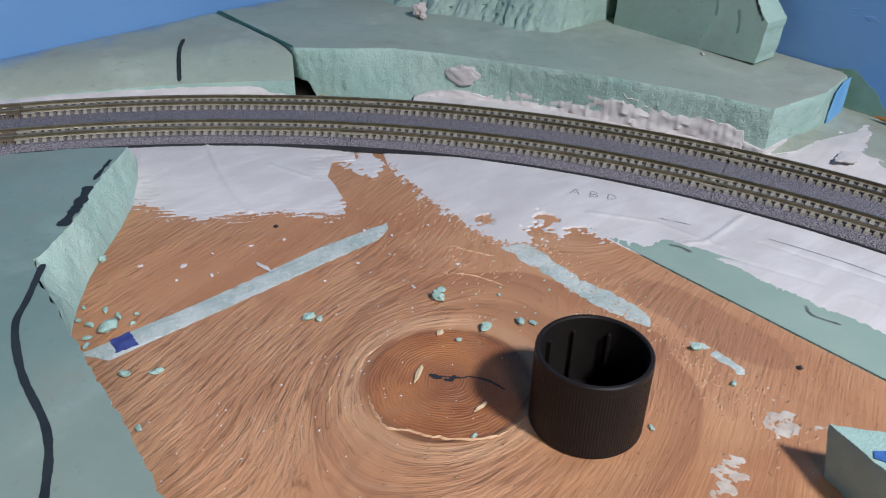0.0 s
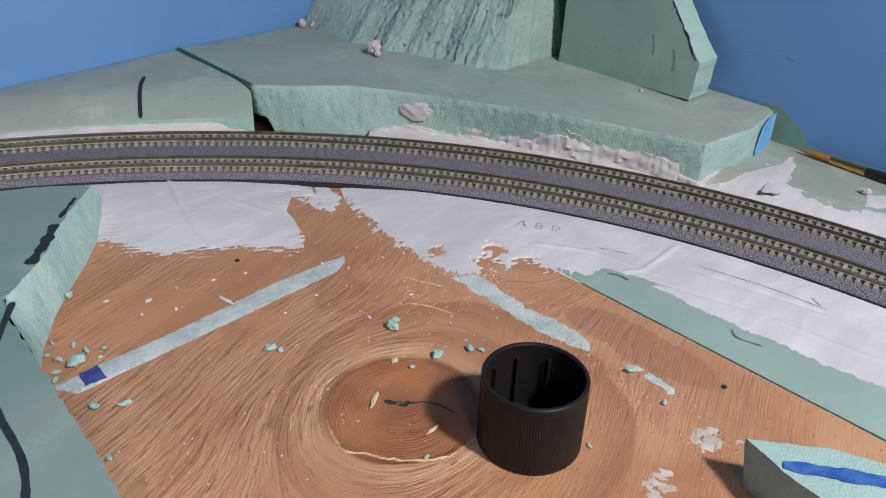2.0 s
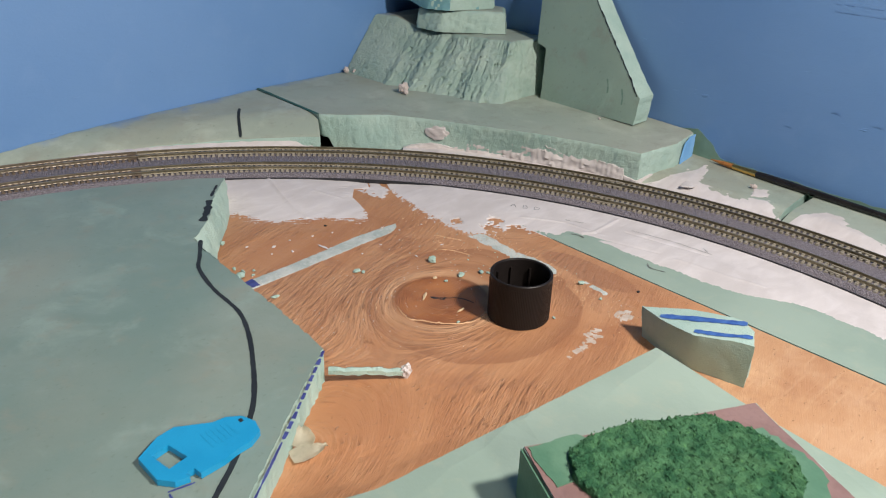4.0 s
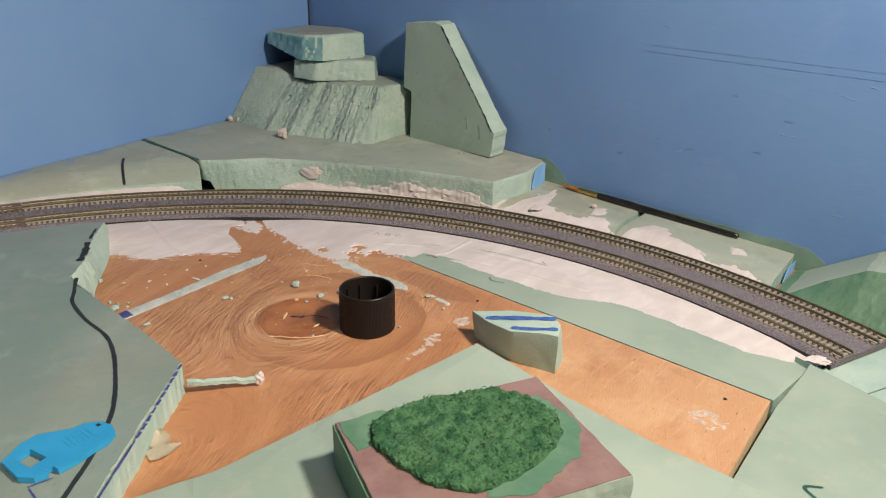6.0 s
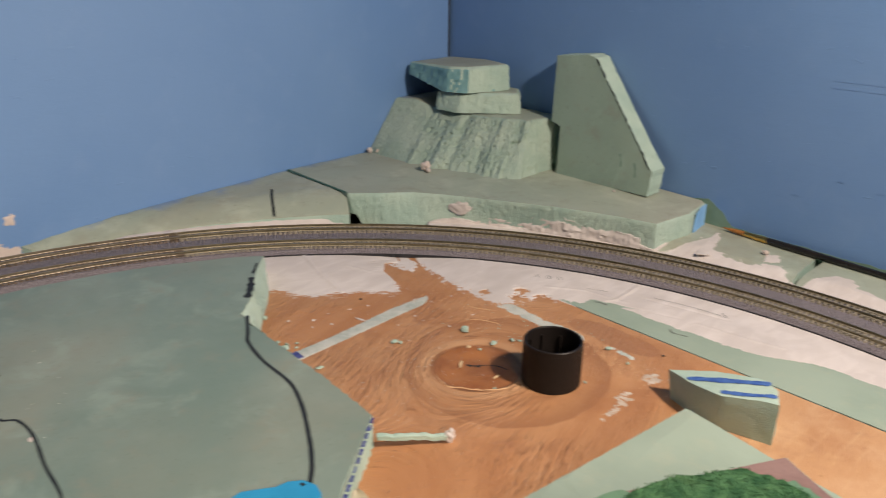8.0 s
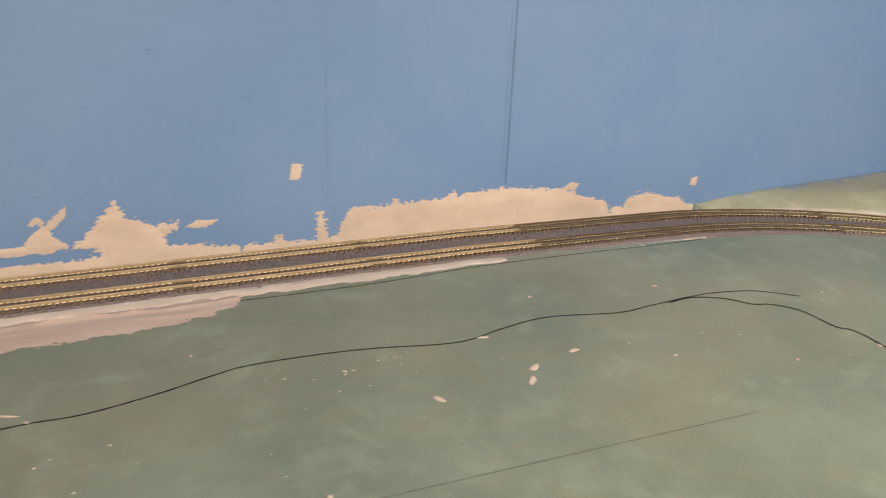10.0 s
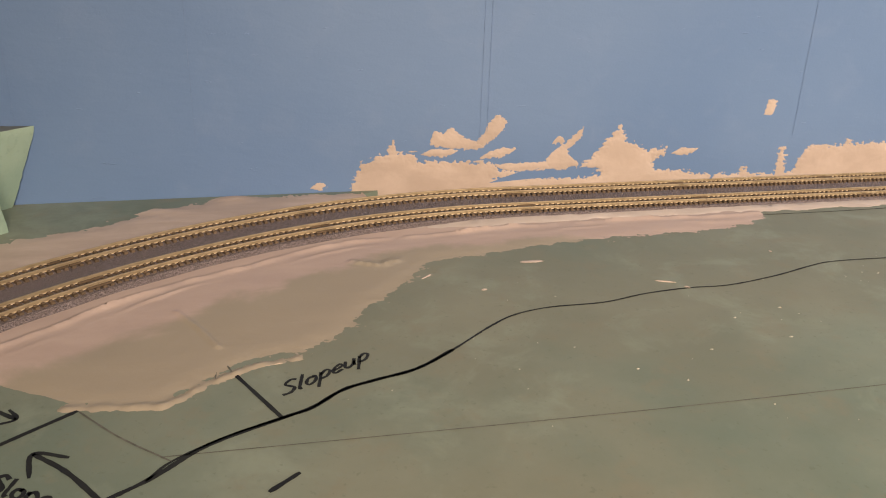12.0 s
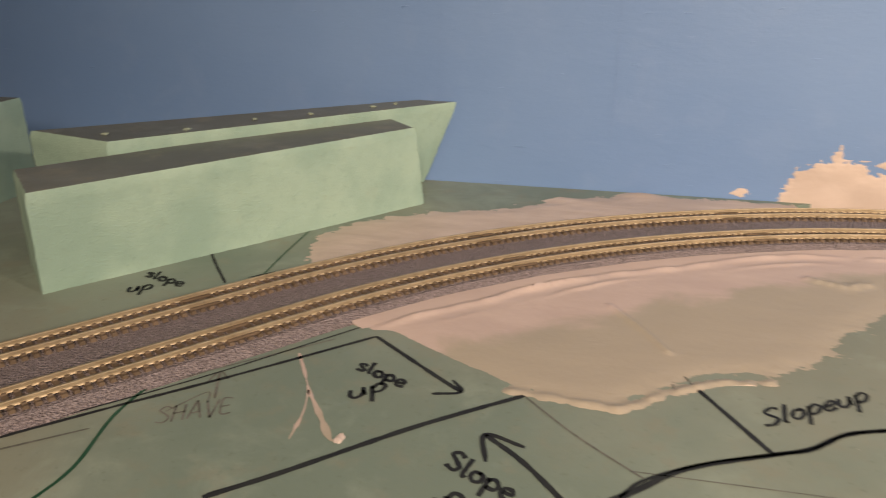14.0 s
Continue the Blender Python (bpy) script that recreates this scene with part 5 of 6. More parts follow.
bm = sheet(resample(fin_line, 2.5, True, 0.4, 0.2), 339.3, 359.0, 8, 0.0, across=on_fin)
fin = tagged(link("foam_fin", bm, [FINSKIN, CUT]), "upright green foam offcut with a slanted edge", "foam block")
rim_line = resample([(-15, 47), (-9, 56), (23, 94), (52, 128.5)], 2.0, False)
part("torn_skin", ribbon([(p.x + 0.8 * hash_noise(p.x * 0.3, p.y * 0.3), p.y) for p in rim_line], 1.0, 339.0, across=on_fin, wobble=1.3), MARKER, fin, "dark torn skin along the slanted edge")
# dents drawn as flat strokes, their shade put into the darker colour
for y, z0, z1 in ((12, 44, 55), (-3, 38, 50)):
    part("dent", ribbon([(y, z0), (y + 0.5, (z0 + z1) / 2), (y + 2.5, z1)], 1.3, 339.1, across=on_fin, wobble=0.8), BARE, fin, "flat dark stroke for a shallow dent's shade")

# shelf of foam under the right board
def shelf_z(x, y):
    return 3.6 + (y + 80) * 0.032


def shelf_top(x, y):
    s, d = nearest_s(x, y)
    return min(shelf_z(x, y), rail_z(s) - BED + 1.0 + 0.3 * max(0, d - EDGE)) + 0.2 * hash_noise(x * 0.1, y * 0.1)


def shelf(y0, y1):
    inner = [on_track(s, EDGE + 3) for s in np.linspace(nearest_s(300, y0)[0], nearest_s(312, y1)[0], 14)]
    inner = [p for p in inner if y1 - 1 <= p.y <= y0 + 1]
    loop = [Vector((372.5, y0))] + [Vector((inner[0].x, y0))] + inner + [Vector((inner[-1].x, y1)), Vector((364, y1 + 3)), Vector((372.5, y1 + 4))]
    ob = link("foam_shelf", sheet(resample(loop, 4, True, 0.3), shelf_top, -13.0, 6, 0.2), [WORN, CUT])
    return tagged(ob, "dull green foam shelf between track and backdrop", "foam shelf", "foam shelves")


shelf(-52, -152)
low_shelf = shelf(-155, -275)
part("painted_end", sheet(resample([(338, -12), (362, -11), (363, -3.6), (350, -3.4), (342, -6)], 2, True, 0.5), 0.4, 0.0, across=lambda x, z, h: (x, -275.4 + (x - 338) * 0.02 - h, z)), BAREPAINT, low_shelf, "sky-blue paint on the cut end")
shelf_edge = [(302, -64), (322, -69), (349, -76), (336, -84), (322, -88), (319, -102), (320, -118), (331, -138), (316, -150), (310, -158), (326, -161), (346, -172), (348, -182), (336, -190), (330, -212), (316, -230), (322, -246), (316, -262), (303, -274)]
shelf_back = run(nearest_s(284, -52)[0], nearest_s(300, -274)[0], EDGE - 0.6, 5)
shelf_far = line_distance([Vector(p) for p in shelf_edge])
shelf_region = [Vector(p) for p in shelf_edge] + list(reversed(shelf_back))


def shelf_plaster(x, y):
    e = shelf_far(x, y) * (1 if inside(shelf_region, x, y) else -1)
    t = min(max((e + 2.5) / 9.0, 0.0), 1.0)
    u, v = 0.35 * x + y, x - 0.35 * y
    dry = 0.65 * hash_noise(u * 0.12, v * 0.5, 4) + 0.35 * hash_noise(u * 0.5, v * 1.1, 5)
    return shelf_top(x, y) - 0.25 + 1.25 * t + (1 - 0.5 * t) * 0.9 * dry


loop = resample([(x + 3, y - 1) for x, y in shelf_edge], 2.0, False) + list(reversed(shelf_back))
tagged(link("plaster_bank", sheet(loop, shelf_plaster, lambda x, y: shelf_top(x, y) - 2.5, 1.9), [PLASTER, PLASTER], smooth=True), "ragged white plaster band between track and foam shelf", "plaster")

# ---------------------------------------------------------------- loose things on the plywood
def cap():
    """A ribbed bottle cap standing mouth up."""
    ob = tagged(base("bottle_cap", 86, -117, 0), "black ribbed plastic bottle cap standing open end up", "bottle cap")
    n, r, h = 120, 16.0, 25.0
    bm = bmesh.new()
    prof = [(r - 0.6, 0.0), (r, 0.5), (r, 1.2), (r, h - 2.6), (r - 0.05, h - 2.4), (r - 0.05, h - 0.4), (r - 0.4, h), (r - 1.2, h), (r - 1.5, h - 0.5), (r - 1.5, 1.6)]
    rows = []
    for k, (a, z) in enumerate(prof):
        row = []
        for i in range(n * 2):
            t = math.pi * i / n
            rib = 0.05 * (1 if i % 2 else -1) if k in (2, 3) else 0.0
            row.append(bm.verts.new(Vector(((a + rib) * math.cos(t), (a + rib) * math.sin(t), z)) * MM))
        rows.append(row)
    for a, b in zip(rows, rows[1:]):
        for i in range(2 * n):
            bm.faces.new([a[i], a[(i + 1) % (2 * n)], b[(i + 1) % (2 * n)], b[i]])
    bm.faces.new(rows[-1])
    bm.faces.new(list(reversed(rows[0])))
    shell = part("shell", bm, CAP, ob)
    for k, t in enumerate((100, 135, 62, 20, 190, 235, 280, 325)):
        bm = box(-0.45, -1.5, 1.5, 0.45, 0.2, 20.5, 0.15)
        rib = part("inner_rib", bm, CAP, shell)
        a = radians(t)
        rib.matrix_basis = pose(14.6 * math.cos(a) * MM, 14.6 * math.sin(a) * MM, 0, 0, 0, t - 90)
    return ob


cap()


def crumb(name, x, y, z, a, b, c, material, label, seed, turn=0.0, detail=3, category="crumb"):
    bm = bmesh.new()
    bmesh.ops.create_icosphere(bm, subdivisions=detail, radius=1)
    low = 9.0
    for q in bm.verts:
        w = 1 + 0.45 * hash_noise(q.co.x * 1.7 + seed, q.co.y * 1.7, q.co.z * 1.7) + 0.25 * hash_noise(q.co.x * 4, q.co.y * 4 + seed, q.co.z * 4)
        p = Vector((q.co.x * a * w, q.co.y * b * w, q.co.z * c * w))
        h = radians(turn)
        q.co = Vector((p.x * math.cos(h) - p.y * math.sin(h), p.x * math.sin(h) + p.y * math.cos(h), p.z))
        low = min(low, q.co.z)
    for q in bm.verts:
        q.co.z -= low
        q.co *= MM
    ob = link(name, bm, material)
    ob.matrix_world = pose(x * MM, y * MM, z * MM)
    return tagged(ob, label, category, category + "s")


FOAM_BIT, PLASTER_BIT, WOOD_BIT = "small torn mint foam crumb on the plywood", "tiny white plaster flake on the plywood", "thin pale wood splinter lying on plywood"
CRUMBS_BY_KNOT = ((52, -27, 2.6, 2.0, 1.8), (54, -30, 1.8, 1.2, 0.9), (92, -46, 3.2, 2.4, 2.0), (96, -43, 2.2, 1.7, 1.5), (93, -69, 2.6, 1.9, 1.5), (104, -74, 2.2, 1.5, 1.3), (107, -77, 1.8, 1.2, 1.0), (137, -120, 2.2, 1.6, 1.3), (131, -137, 1.3, 1.0, 1.0), (97, -132, 1.2, 0.8, 0.8), (-6, -16, 2.4, 1.5, 1.0), (2, -21, 2.6, 1.3, 1.0), (-1, 9, 4.0, 3.0, 3.2), (2, 20, 2.2, 1.0, 0.9))
CRUMBS_BY_EDGE = ((-5, 15, 1.8, 1.2, 1.2), (-8, 9, 1.6, 1.2, 1.2), (-10, 5, 1.5, 1.0, 1.0), (4, 14, 2.4, 0.9, 1.0), (-7, 20, 1.3, 1.0, 1.0), (6, 7, 1.2, 0.9, 0.8), (13, 51, 1.9, 1.5, 1.6), (-12, -40, 1.6, 1.1, 1.0), (82, -68, 1.2, 1.0, 0.9), (57, -102, 1.1, 0.8, 0.6), (110, -58, 1.0, 0.7, 0.6), (-3, 26, 1.4, 0.7, 0.6), (9, 11, 1.0, 0.8, 0.8))
for k, (x, y, a, b, c) in enumerate(CRUMBS_BY_KNOT + CRUMBS_BY_EDGE):
    crumb("foam_crumb", x, y, 0, a * 0.9, b * 0.8, c * (0.75 if k % 3 else 0.5), CUT, FOAM_BIT, k * 3.1, k * 47, 2)
for k, (x, y, a, b) in enumerate(((22, 39, 1.2, 0.7), (34, 29, 1.5, 1.1), (39, 17, 1.2, 0.7), (56, 10, 4.2, 0.9), (84, -10, 0.8, 0.6), (60, 26, 1.0, 0.5), (72, 22, 0.9, 0.5), (28, 22, 0.7, 0.5), (90, -35, 1.3, 0.5), (46, 30, 0.8, 0.5), (112, -34, 0.9, 0.6), (68, -12, 0.6, 0.5), (100, 8, 0.9, 0.6), (106, -2, 0.8, 0.5), (122, -5, 0.8, 0.5))):
    crumb("plaster_flake", x, y, 0, a, b, 0.35, PLASTER, PLASTER_BIT, k * 2.3, k * 33, 2, "flake")
for k, (x, y, a, b, t) in enumerate(((62, -72, 4.2, 0.8, 35), (66, -95, 2.6, 0.6, 5), (80, -61, 1.6, 1.1, 10))):
    crumb("wood_splinter", x, y, 0, a, b, 0.5, WOODCHIP, WOOD_BIT, k * 5.3, t, 2, "splinter")

# rubbed patches of dried glue and plaster
def smear(name, pts, material, label, z=0.0, thick=0.35, rag=0.7, seed=0.0, category="smear"):
    loop = resample(pts, 1.5, True, rag, 0.35, seed)
    top = lambda x, y: z + thick * (0.7 + 0.3 * hash_noise(x * 0.3, y * 0.3, seed))
    return tagged(link(name, sheet(loop, top, z - 0.2, 3.0, 0.2), [material, material]), label, category)


glue_strip = smear("glue_strip", [(-13, 3), (-5, 3), (9, 4), (29, 4.5), (51, 6), (80, 8.5), (111, 7.5), (108, 3), (101, -1), (74, -2), (48, -3.5), (25, -4.5), (2, -5.5), (-7, -6)], TAPE, "grey-white strip of dried glue on plywood", 0, 0.4, 0.4, 1.0)
part("marker_patch", sheet(resample([(-3, 3), (3.5, 3.6), (3, -4.6), (-4, -4)], 1.0, True, 0.7, 0.6), 0.55, 0.1), NAVYPEN, glue_strip, "blue marker patch")
smear("glue_strip", [(133, -36), (141, -38), (143, -44), (140, -70), (142, -88), (141, -99), (136, -103), (133, -97), (131, -80), (133, -56)], TAPE, "grey-white strip of dried glue on plywood", 0, 0.3, 1.6, 2.0)
smear("glue_strip", [(139, -116), (142, -118), (142, -126), (140, -137), (137, -135), (138, -125)], TAPE, "thin rubbed strip of dried glue on plywood", 0, 0.25, 1.8, 3.0)


def scuff(pts, seed, label, thick=0.5, rough=0.55, material=None):
    """Plaster rubbed into the wood's grain: it stands out of the face in ragged islands."""
    edge = [Vector(p) for p in pts]
    far = line_distance(edge + [edge[0]])
    loop = resample(edge, 1.5, True)

    def top(x, y):
        t = min(far(x, y) / 3.0, 1.0)
        n = hash_noise(x * 0.25, y * 0.25, seed) + 0.7 * hash_noise(x * 0.7, y * 0.55, seed + 2) + 0.4 * hash_noise(x * 1.6, y * 1.2, seed + 4)
        h = -0.35 + thick * t + rough * n
        return h if h < 0.05 else 0.05 + 0.3 * (h - 0.05)
    return tagged(link("plaster_smear", sheet(loop, top, -1.0, 0.8), [material or RUBBED, material or RUBBED], smooth=True), label, "smear")

def speckle(cx, cy, rx, ry, turn, n, size, seed, label, material=None, z=0.0):
    """Rubbed plaster: many thin ragged flakes that stick together to one mark."""
    g = random.Random(seed)
    bm = bmesh.new()
    h = radians(turn)
    for i in range(n):
        a, r = g.uniform(0, math.tau), g.uniform(0, 1) ** 0.6
        px, py = r * rx * math.cos(a), r * ry * math.sin(a)
        x, y = cx + px * math.cos(h) - py * math.sin(h), cy + px * math.sin(h) + py * math.cos(h)
        w = size * g.uniform(0.35, 1.3) * (1.25 - 0.7 * r)
        k = g.randint(5, 8)
        ring = []
        for j in range(k):
            b = math.tau * j / k + g.uniform(-0.2, 0.2)
            q = w * g.uniform(0.5, 1.2)
            ring.append((x + q * math.cos(b) * 1.5 * math.cos(h) - q * math.sin(b) * math.sin(h), y + q * math.cos(b) * 1.5 * math.sin(h) + q * math.sin(b) * math.cos(h)))
        top = z + g.uniform(0.15, 0.55)
        lo = [bm.verts.new(Vector((*p, z - 0.05)) * MM) for p in ring]
        mid = bm.verts.new(Vector((x, y, top)) * MM)
        for j in range(k):
            bm.faces.new([lo[j], lo[(j + 1) % k], mid])
    return tagged(link("plaster_smear", bm, material or PLASTER), label, "smear", kind="stuff")


RUB = "rubbed white plaster marks on plywood"
BLOB = "rough white plaster blob on plywood"
scuff([(120, -150), (129, -148), (134, -152), (133, -160), (126, -162), (120, -157)], 1.0, BLOB, 0.65)
scuff([(131, -160), (138, -162), (139, -170), (133, -168)], 2.0, BLOB, 0.5)
scuff([(95, -150), (104, -149), (108, -154), (102, -160), (94, -161), (88, -156)], 3.0, BLOB, 0.5)
scuff([(78, -154), (92, -155), (90, -162), (76, -162), (70, -158)], 4.0, BLOB, 0.45)
scuff([(136, -140), (141, -142), (138, -152), (132, -148)], 5.0, RUB, 0.25)
scuff([(122, -296), (131, -292), (140, -300), (138, -312), (128, -318), (121, -308)], 6.0, RUB, 0.35)
scuff([(60, 18), (66, 20), (64, 26), (57, 24)], 7.0, RUB, 0.2, 0.4)
scuff([(26, -14), (34, -12), (35, -20), (27, -20)], 8.0, RUB, 0.15, 0.4, TAPE)
scuff([(126, 66), (134, 70), (148, 72), (147, 52), (138, 44), (130, 40), (127, 52)], 9.0, "white plaster crumbs beside the track", 0.75, 0.8, PLASTER)
speckle(50, -50, 110, 75, 10, 260, 0.3, 10, "scattered pale dust on plywood")
speckle(70, -60, 110, 75, 30, 150, 0.26, 11, "scattered brown wood dust on plywood", BOARD)
speckle(118, -60, 30, 60, 20, 60, 0.5, 12, "scattered foam dust on plywood", CUT)
for cx, cy, rx, ry, n, sd in ((-230, 40, 170, 70, 40, 13), (-560, 20, 200, 80, 45, 14), (-430, 60, 60, 30, 30, 15)):
    speckle(cx, cy, rx, ry, 5, n, 0.55, sd, "faint pale scuffs on the green foam", TAPE, SHEET_Z)
for k, (x, y) in enumerate(((154, -146), (152, -305), (75, 33))):
    crumb("screw_hole", x, y, -0.6, 1.0, 0.9, 0.7, BLACKGAP, "small dark hole in the plywood", k, 0, 2, "hole")

rng = random.Random(21)
bm = bmesh.new()
for i in range(420):
    if i < 260:
        t = rng.random()
        x, y = 146 - 24 * t + rng.gauss(0, 5), -36 - 128 * t + rng.gauss(0, 4)
    else:
        x, y = rng.uniform(95, 150), rng.uniform(-55, 15)
    a = radians(rng.gauss(18, 30))
    w, l, h = rng.uniform(0.15, 0.4), rng.uniform(0.8, 2.6), rng.uniform(0.2, 0.7)
    c, d = math.cos(a), math.sin(a)
    q = [bm.verts.new(Vector(v) * MM) for v in ((x - d * w, y + c * w, -0.05), (x + d * w, y - c * w, -0.05), (x + c * l, y + d * l, h), (x + c * l * 0.5, y + d * l * 0.5, 0.55 * h + 0.15))]
    for f in ((0, 1, 3), (0, 3, 2), (1, 2, 3), (0, 2, 1)):
        bm.faces.new([q[j] for j in f])
tagged(part("lifted_fibre", bm, FIBRE, plywood), kind="stuff")

# marks in the plaster bank
def bank_z(x, y):
    return max(right_top(x, y), ground_in(x, y) - 0.2) + 0.12


tagged(handwriting("A B D", (187, -23), (11.5, -17), (4.2, 2.7), 0.32, bank_z, PENCIL, None, 9.0, "pencil_letters"), "faint pencilled letters on white plaster", "writing", kind="structure")
for pts, w in (([(221, -98), (228, -124), (231, -149)], 0.5), ([(236, -141), (232, -146)], 0.6), ([(187, -131), (183.5, -135), (185.5, -144)], 1.0), ([(185, -76), (187, -80), (187, -85)], 1.0), ([(200, -60), (206, -72)], 0.4)):
    tagged(link("knife_mark", ribbon(pts, w, bank_z, wobble=0.9), PENCIL), "thin dark scratch in the plaster bank", "scratch")

# ---------------------------------------------------------------- foam offcuts near the viewer
pad_loop = [(-90, -166), (-60, -177), (29, -188), (88, -195), (84, -218), (77, -255), (72, -300), (72, -345), (60, -460), (-95, -460), (-92, -200)]
tagged(link("foam_pad", sheet(resample(pad_loop, 4, True, 0.4), lambda x, y: 18.6 - 0.6 * max(0, (y + 200) / 30), 0.1, 14, 0.5), [PALE, CUT]), "pale green foam sheet lying on plywood", "foam sheet")

scenic = tagged(base("scenery_block", -3, -263, 18.6), "foam block with painted earth and green turf", "scenery block")


def in_scenic(o):
    o.matrix_parent_inverse = scenic.matrix_world.inverted()
    return o


quad = [(-28, -212), (53, -254), (21, -316), (-60, -274)]
in_scenic(part("block", carved(quad, [(x + 0.3, y) for x, y in quad], 18.7, 40.0, 4, 6, 0.6, 0, 0.1, 9.0, 0.6), [CUT, PALE], scenic))
# left side in a dark green wash that also holds the side's shade
in_scenic(part("green_paint", sheet(resample([(-27.2, 0.5), (-27.2, 21), (41.5, 21), (41.5, 0.5)], 4, True, 0.2), 0.5, 0.0, 6, across=lambda a, z, h: (-28 - 0.459 * (a + 28) - 0.89 * h, -212 - 0.889 * (a + 28) + 0.46 * h, 18.7 + z)), GREENPAINT, scenic, "green wash on the side, darkened for its shade"))
in_scenic(part("earth_paint", sheet(resample([(-27.5, -213), (52, -254), (21, -315), (-59, -274)], 3, True, 0.25), 40.35, 39.9, 8), EARTH, scenic, "mauve-brown painted earth"))
in_scenic(part("green_paint", sheet(resample([(-27, -214), (-10, -221), (-8, -226), (-22, -236), (-34, -232)], 2, True, 1.5), 40.6, 39.9, 6), GREENPAINT, scenic, "green paint at the corner"))
in_scenic(part("green_paint", sheet(resample([(30, -250), (40, -262), (36, -285), (18, -296), (-10, -295), (-22, -284), (0, -270)], 2, True, 2.5), 40.6, 39.9, 6), GREENPAINT, scenic, "green paint round the turf"))
turf_line = resample([(-20, -225), (-9, -225), (10, -232), (29, -245), (36, -260), (33, -275), (25, -284), (8, -287), (-10, -285), (-24, -279), (-31, -267), (-31, -247), (-28, -232)], 2, True, 1.2)


def turf_z(x, y):
    return 42.6 + 0.7 * hash_noise(x * 0.09, y * 0.09, 4) + 0.8 * hash_noise(x * 0.35, y * 0.35, 5) + 0.7 * hash_noise(x * 0.9, y * 0.9, 6)


turf = in_scenic(part("turf", sheet(turf_line, turf_z, 40.0, 1.3, 1.2), [GRASS, GRASS], scenic, "shaggy dark green turf"))
rng = random.Random(5)
bm = bmesh.new()
for i in range(4200):
    x, y = rng.uniform(-32, 37), rng.uniform(-288, -223)
    if not inside(turf_line, x, y):
        continue
    z = turf_z(x, y) - 0.3
    vs = []
    for j in range(3):
        a = rng.uniform(0, 6.28)
        vs.append(Vector((x + 0.55 * math.cos(a), y + 0.55 * math.sin(a), z)))
    tip = Vector((x + rng.uniform(-0.7, 0.7), y + rng.uniform(-0.7, 0.7), z + rng.uniform(0.3, 1.0)))
    q = [bm.verts.new(v * MM) for v in (*vs, tip)]
    for f in ((0, 1, 3), (1, 2, 3), (2, 0, 3)):
        bm.faces.new([q[f[0]], q[f[1]], q[f[2]]])
tagged(part("turf_fibres", bm, GRASS, turf), kind="stuff")

# wedge with blue stripes
def wedge_z(x, y):
    return 15.2 + 8.0 * min(max((-y - 169) / 52, 0), 1)


wedge_head = [(119, -168), (130, -188), (134, -208), (133, -214), (126, -222), (114, -228), (106, -203), (111, -184)]
wedge_foot = [(117, -172), (134, -192), (137, -208), (136, -216), (130, -223), (115, -227), (110, -203), (112, -186)]
wedge = tagged(link("foam_wedge", carved(wedge_foot, wedge_head, 0.1, wedge_z, 2.5, 7, 0.35, 0, 0.1, 4.0, 0.3), [SOFTCUT, SOFTCUT], smooth=True), "pale foam wedge with blue stripes on its top", "foam wedge")
part("stripe", ribbon([(114.5, -181), (122, -197), (130.5, -216.5)], 4.6, lambda x, y: wedge_z(x, y) + 0.3, wobble=0.45), BLUEPEN, wedge, "broad blue marker stripe")
part("stripe", ribbon([(110, -201), (114, -213), (120, -224)], 3.6, lambda x, y: wedge_z(x, y) + 0.3, wobble=0.45), BLUEPEN, wedge, "broad blue marker stripe")

# curled foam sliver with a torn plaster end, and a curl of paper
sliver = tagged(base("foam_sliver", -8, -108, 0), "torn foam sliver with a plastered end", "foam sliver")
bm = bmesh.new()
rows = []
for i in range(25):
    t = i / 24
    x, y = -22 + 29 * t, -98.5 - 20.5 * t
    w, h, lift = 3.2 + 0.8 * hash_noise(i * 0.4, 1), 2.4 + 0.9 * hash_noise(i * 0.5, 2), 6.5 - 3.5 * t + 1.2 * hash_noise(i * 0.3, 3)
    ring = []
    for a, b in ((-1, -1), (1, -1), (1.1, 0.6), (0.2, 1.2), (-1, 0.8)):
        ring.append(bm.verts.new(Vector((x + 0.58 * a * w * 0.5, y + 0.82 * a * w * 0.5, lift + b * h * 0.5)) * MM))
    rows.append(ring)
for a, b in zip(rows, rows[1:]):
    for i in range(5):
        bm.faces.new([a[i], a[(i + 1) % 5], b[(i + 1) % 5], b[i]])
bm.faces.new(rows[0])
bm.faces.new(rows[-1])
o = part("strip", bm, CUT, sliver)
o.matrix_parent_inverse = sliver.matrix_world.inverted()
bm = bmesh.new()
bmesh.ops.create_icosphere(bm, subdivisions=3, radius=1)
for q in bm.verts:
    w = 1 + 0.5 * hash_noise(q.co.x * 2, q.co.y * 2, q.co.z * 2)
    q.co = Vector((6.5 + q.co.x * 2.6 * w, -118.5 + q.co.y * 2.0 * w, 3.6 + q.co.z * 3.4 * w)) * MM
o = part("torn_end", bm, PLASTER, sliver, "white plaster clinging to the end")
o.matrix_parent_inverse = sliver.matrix_world.inverted()

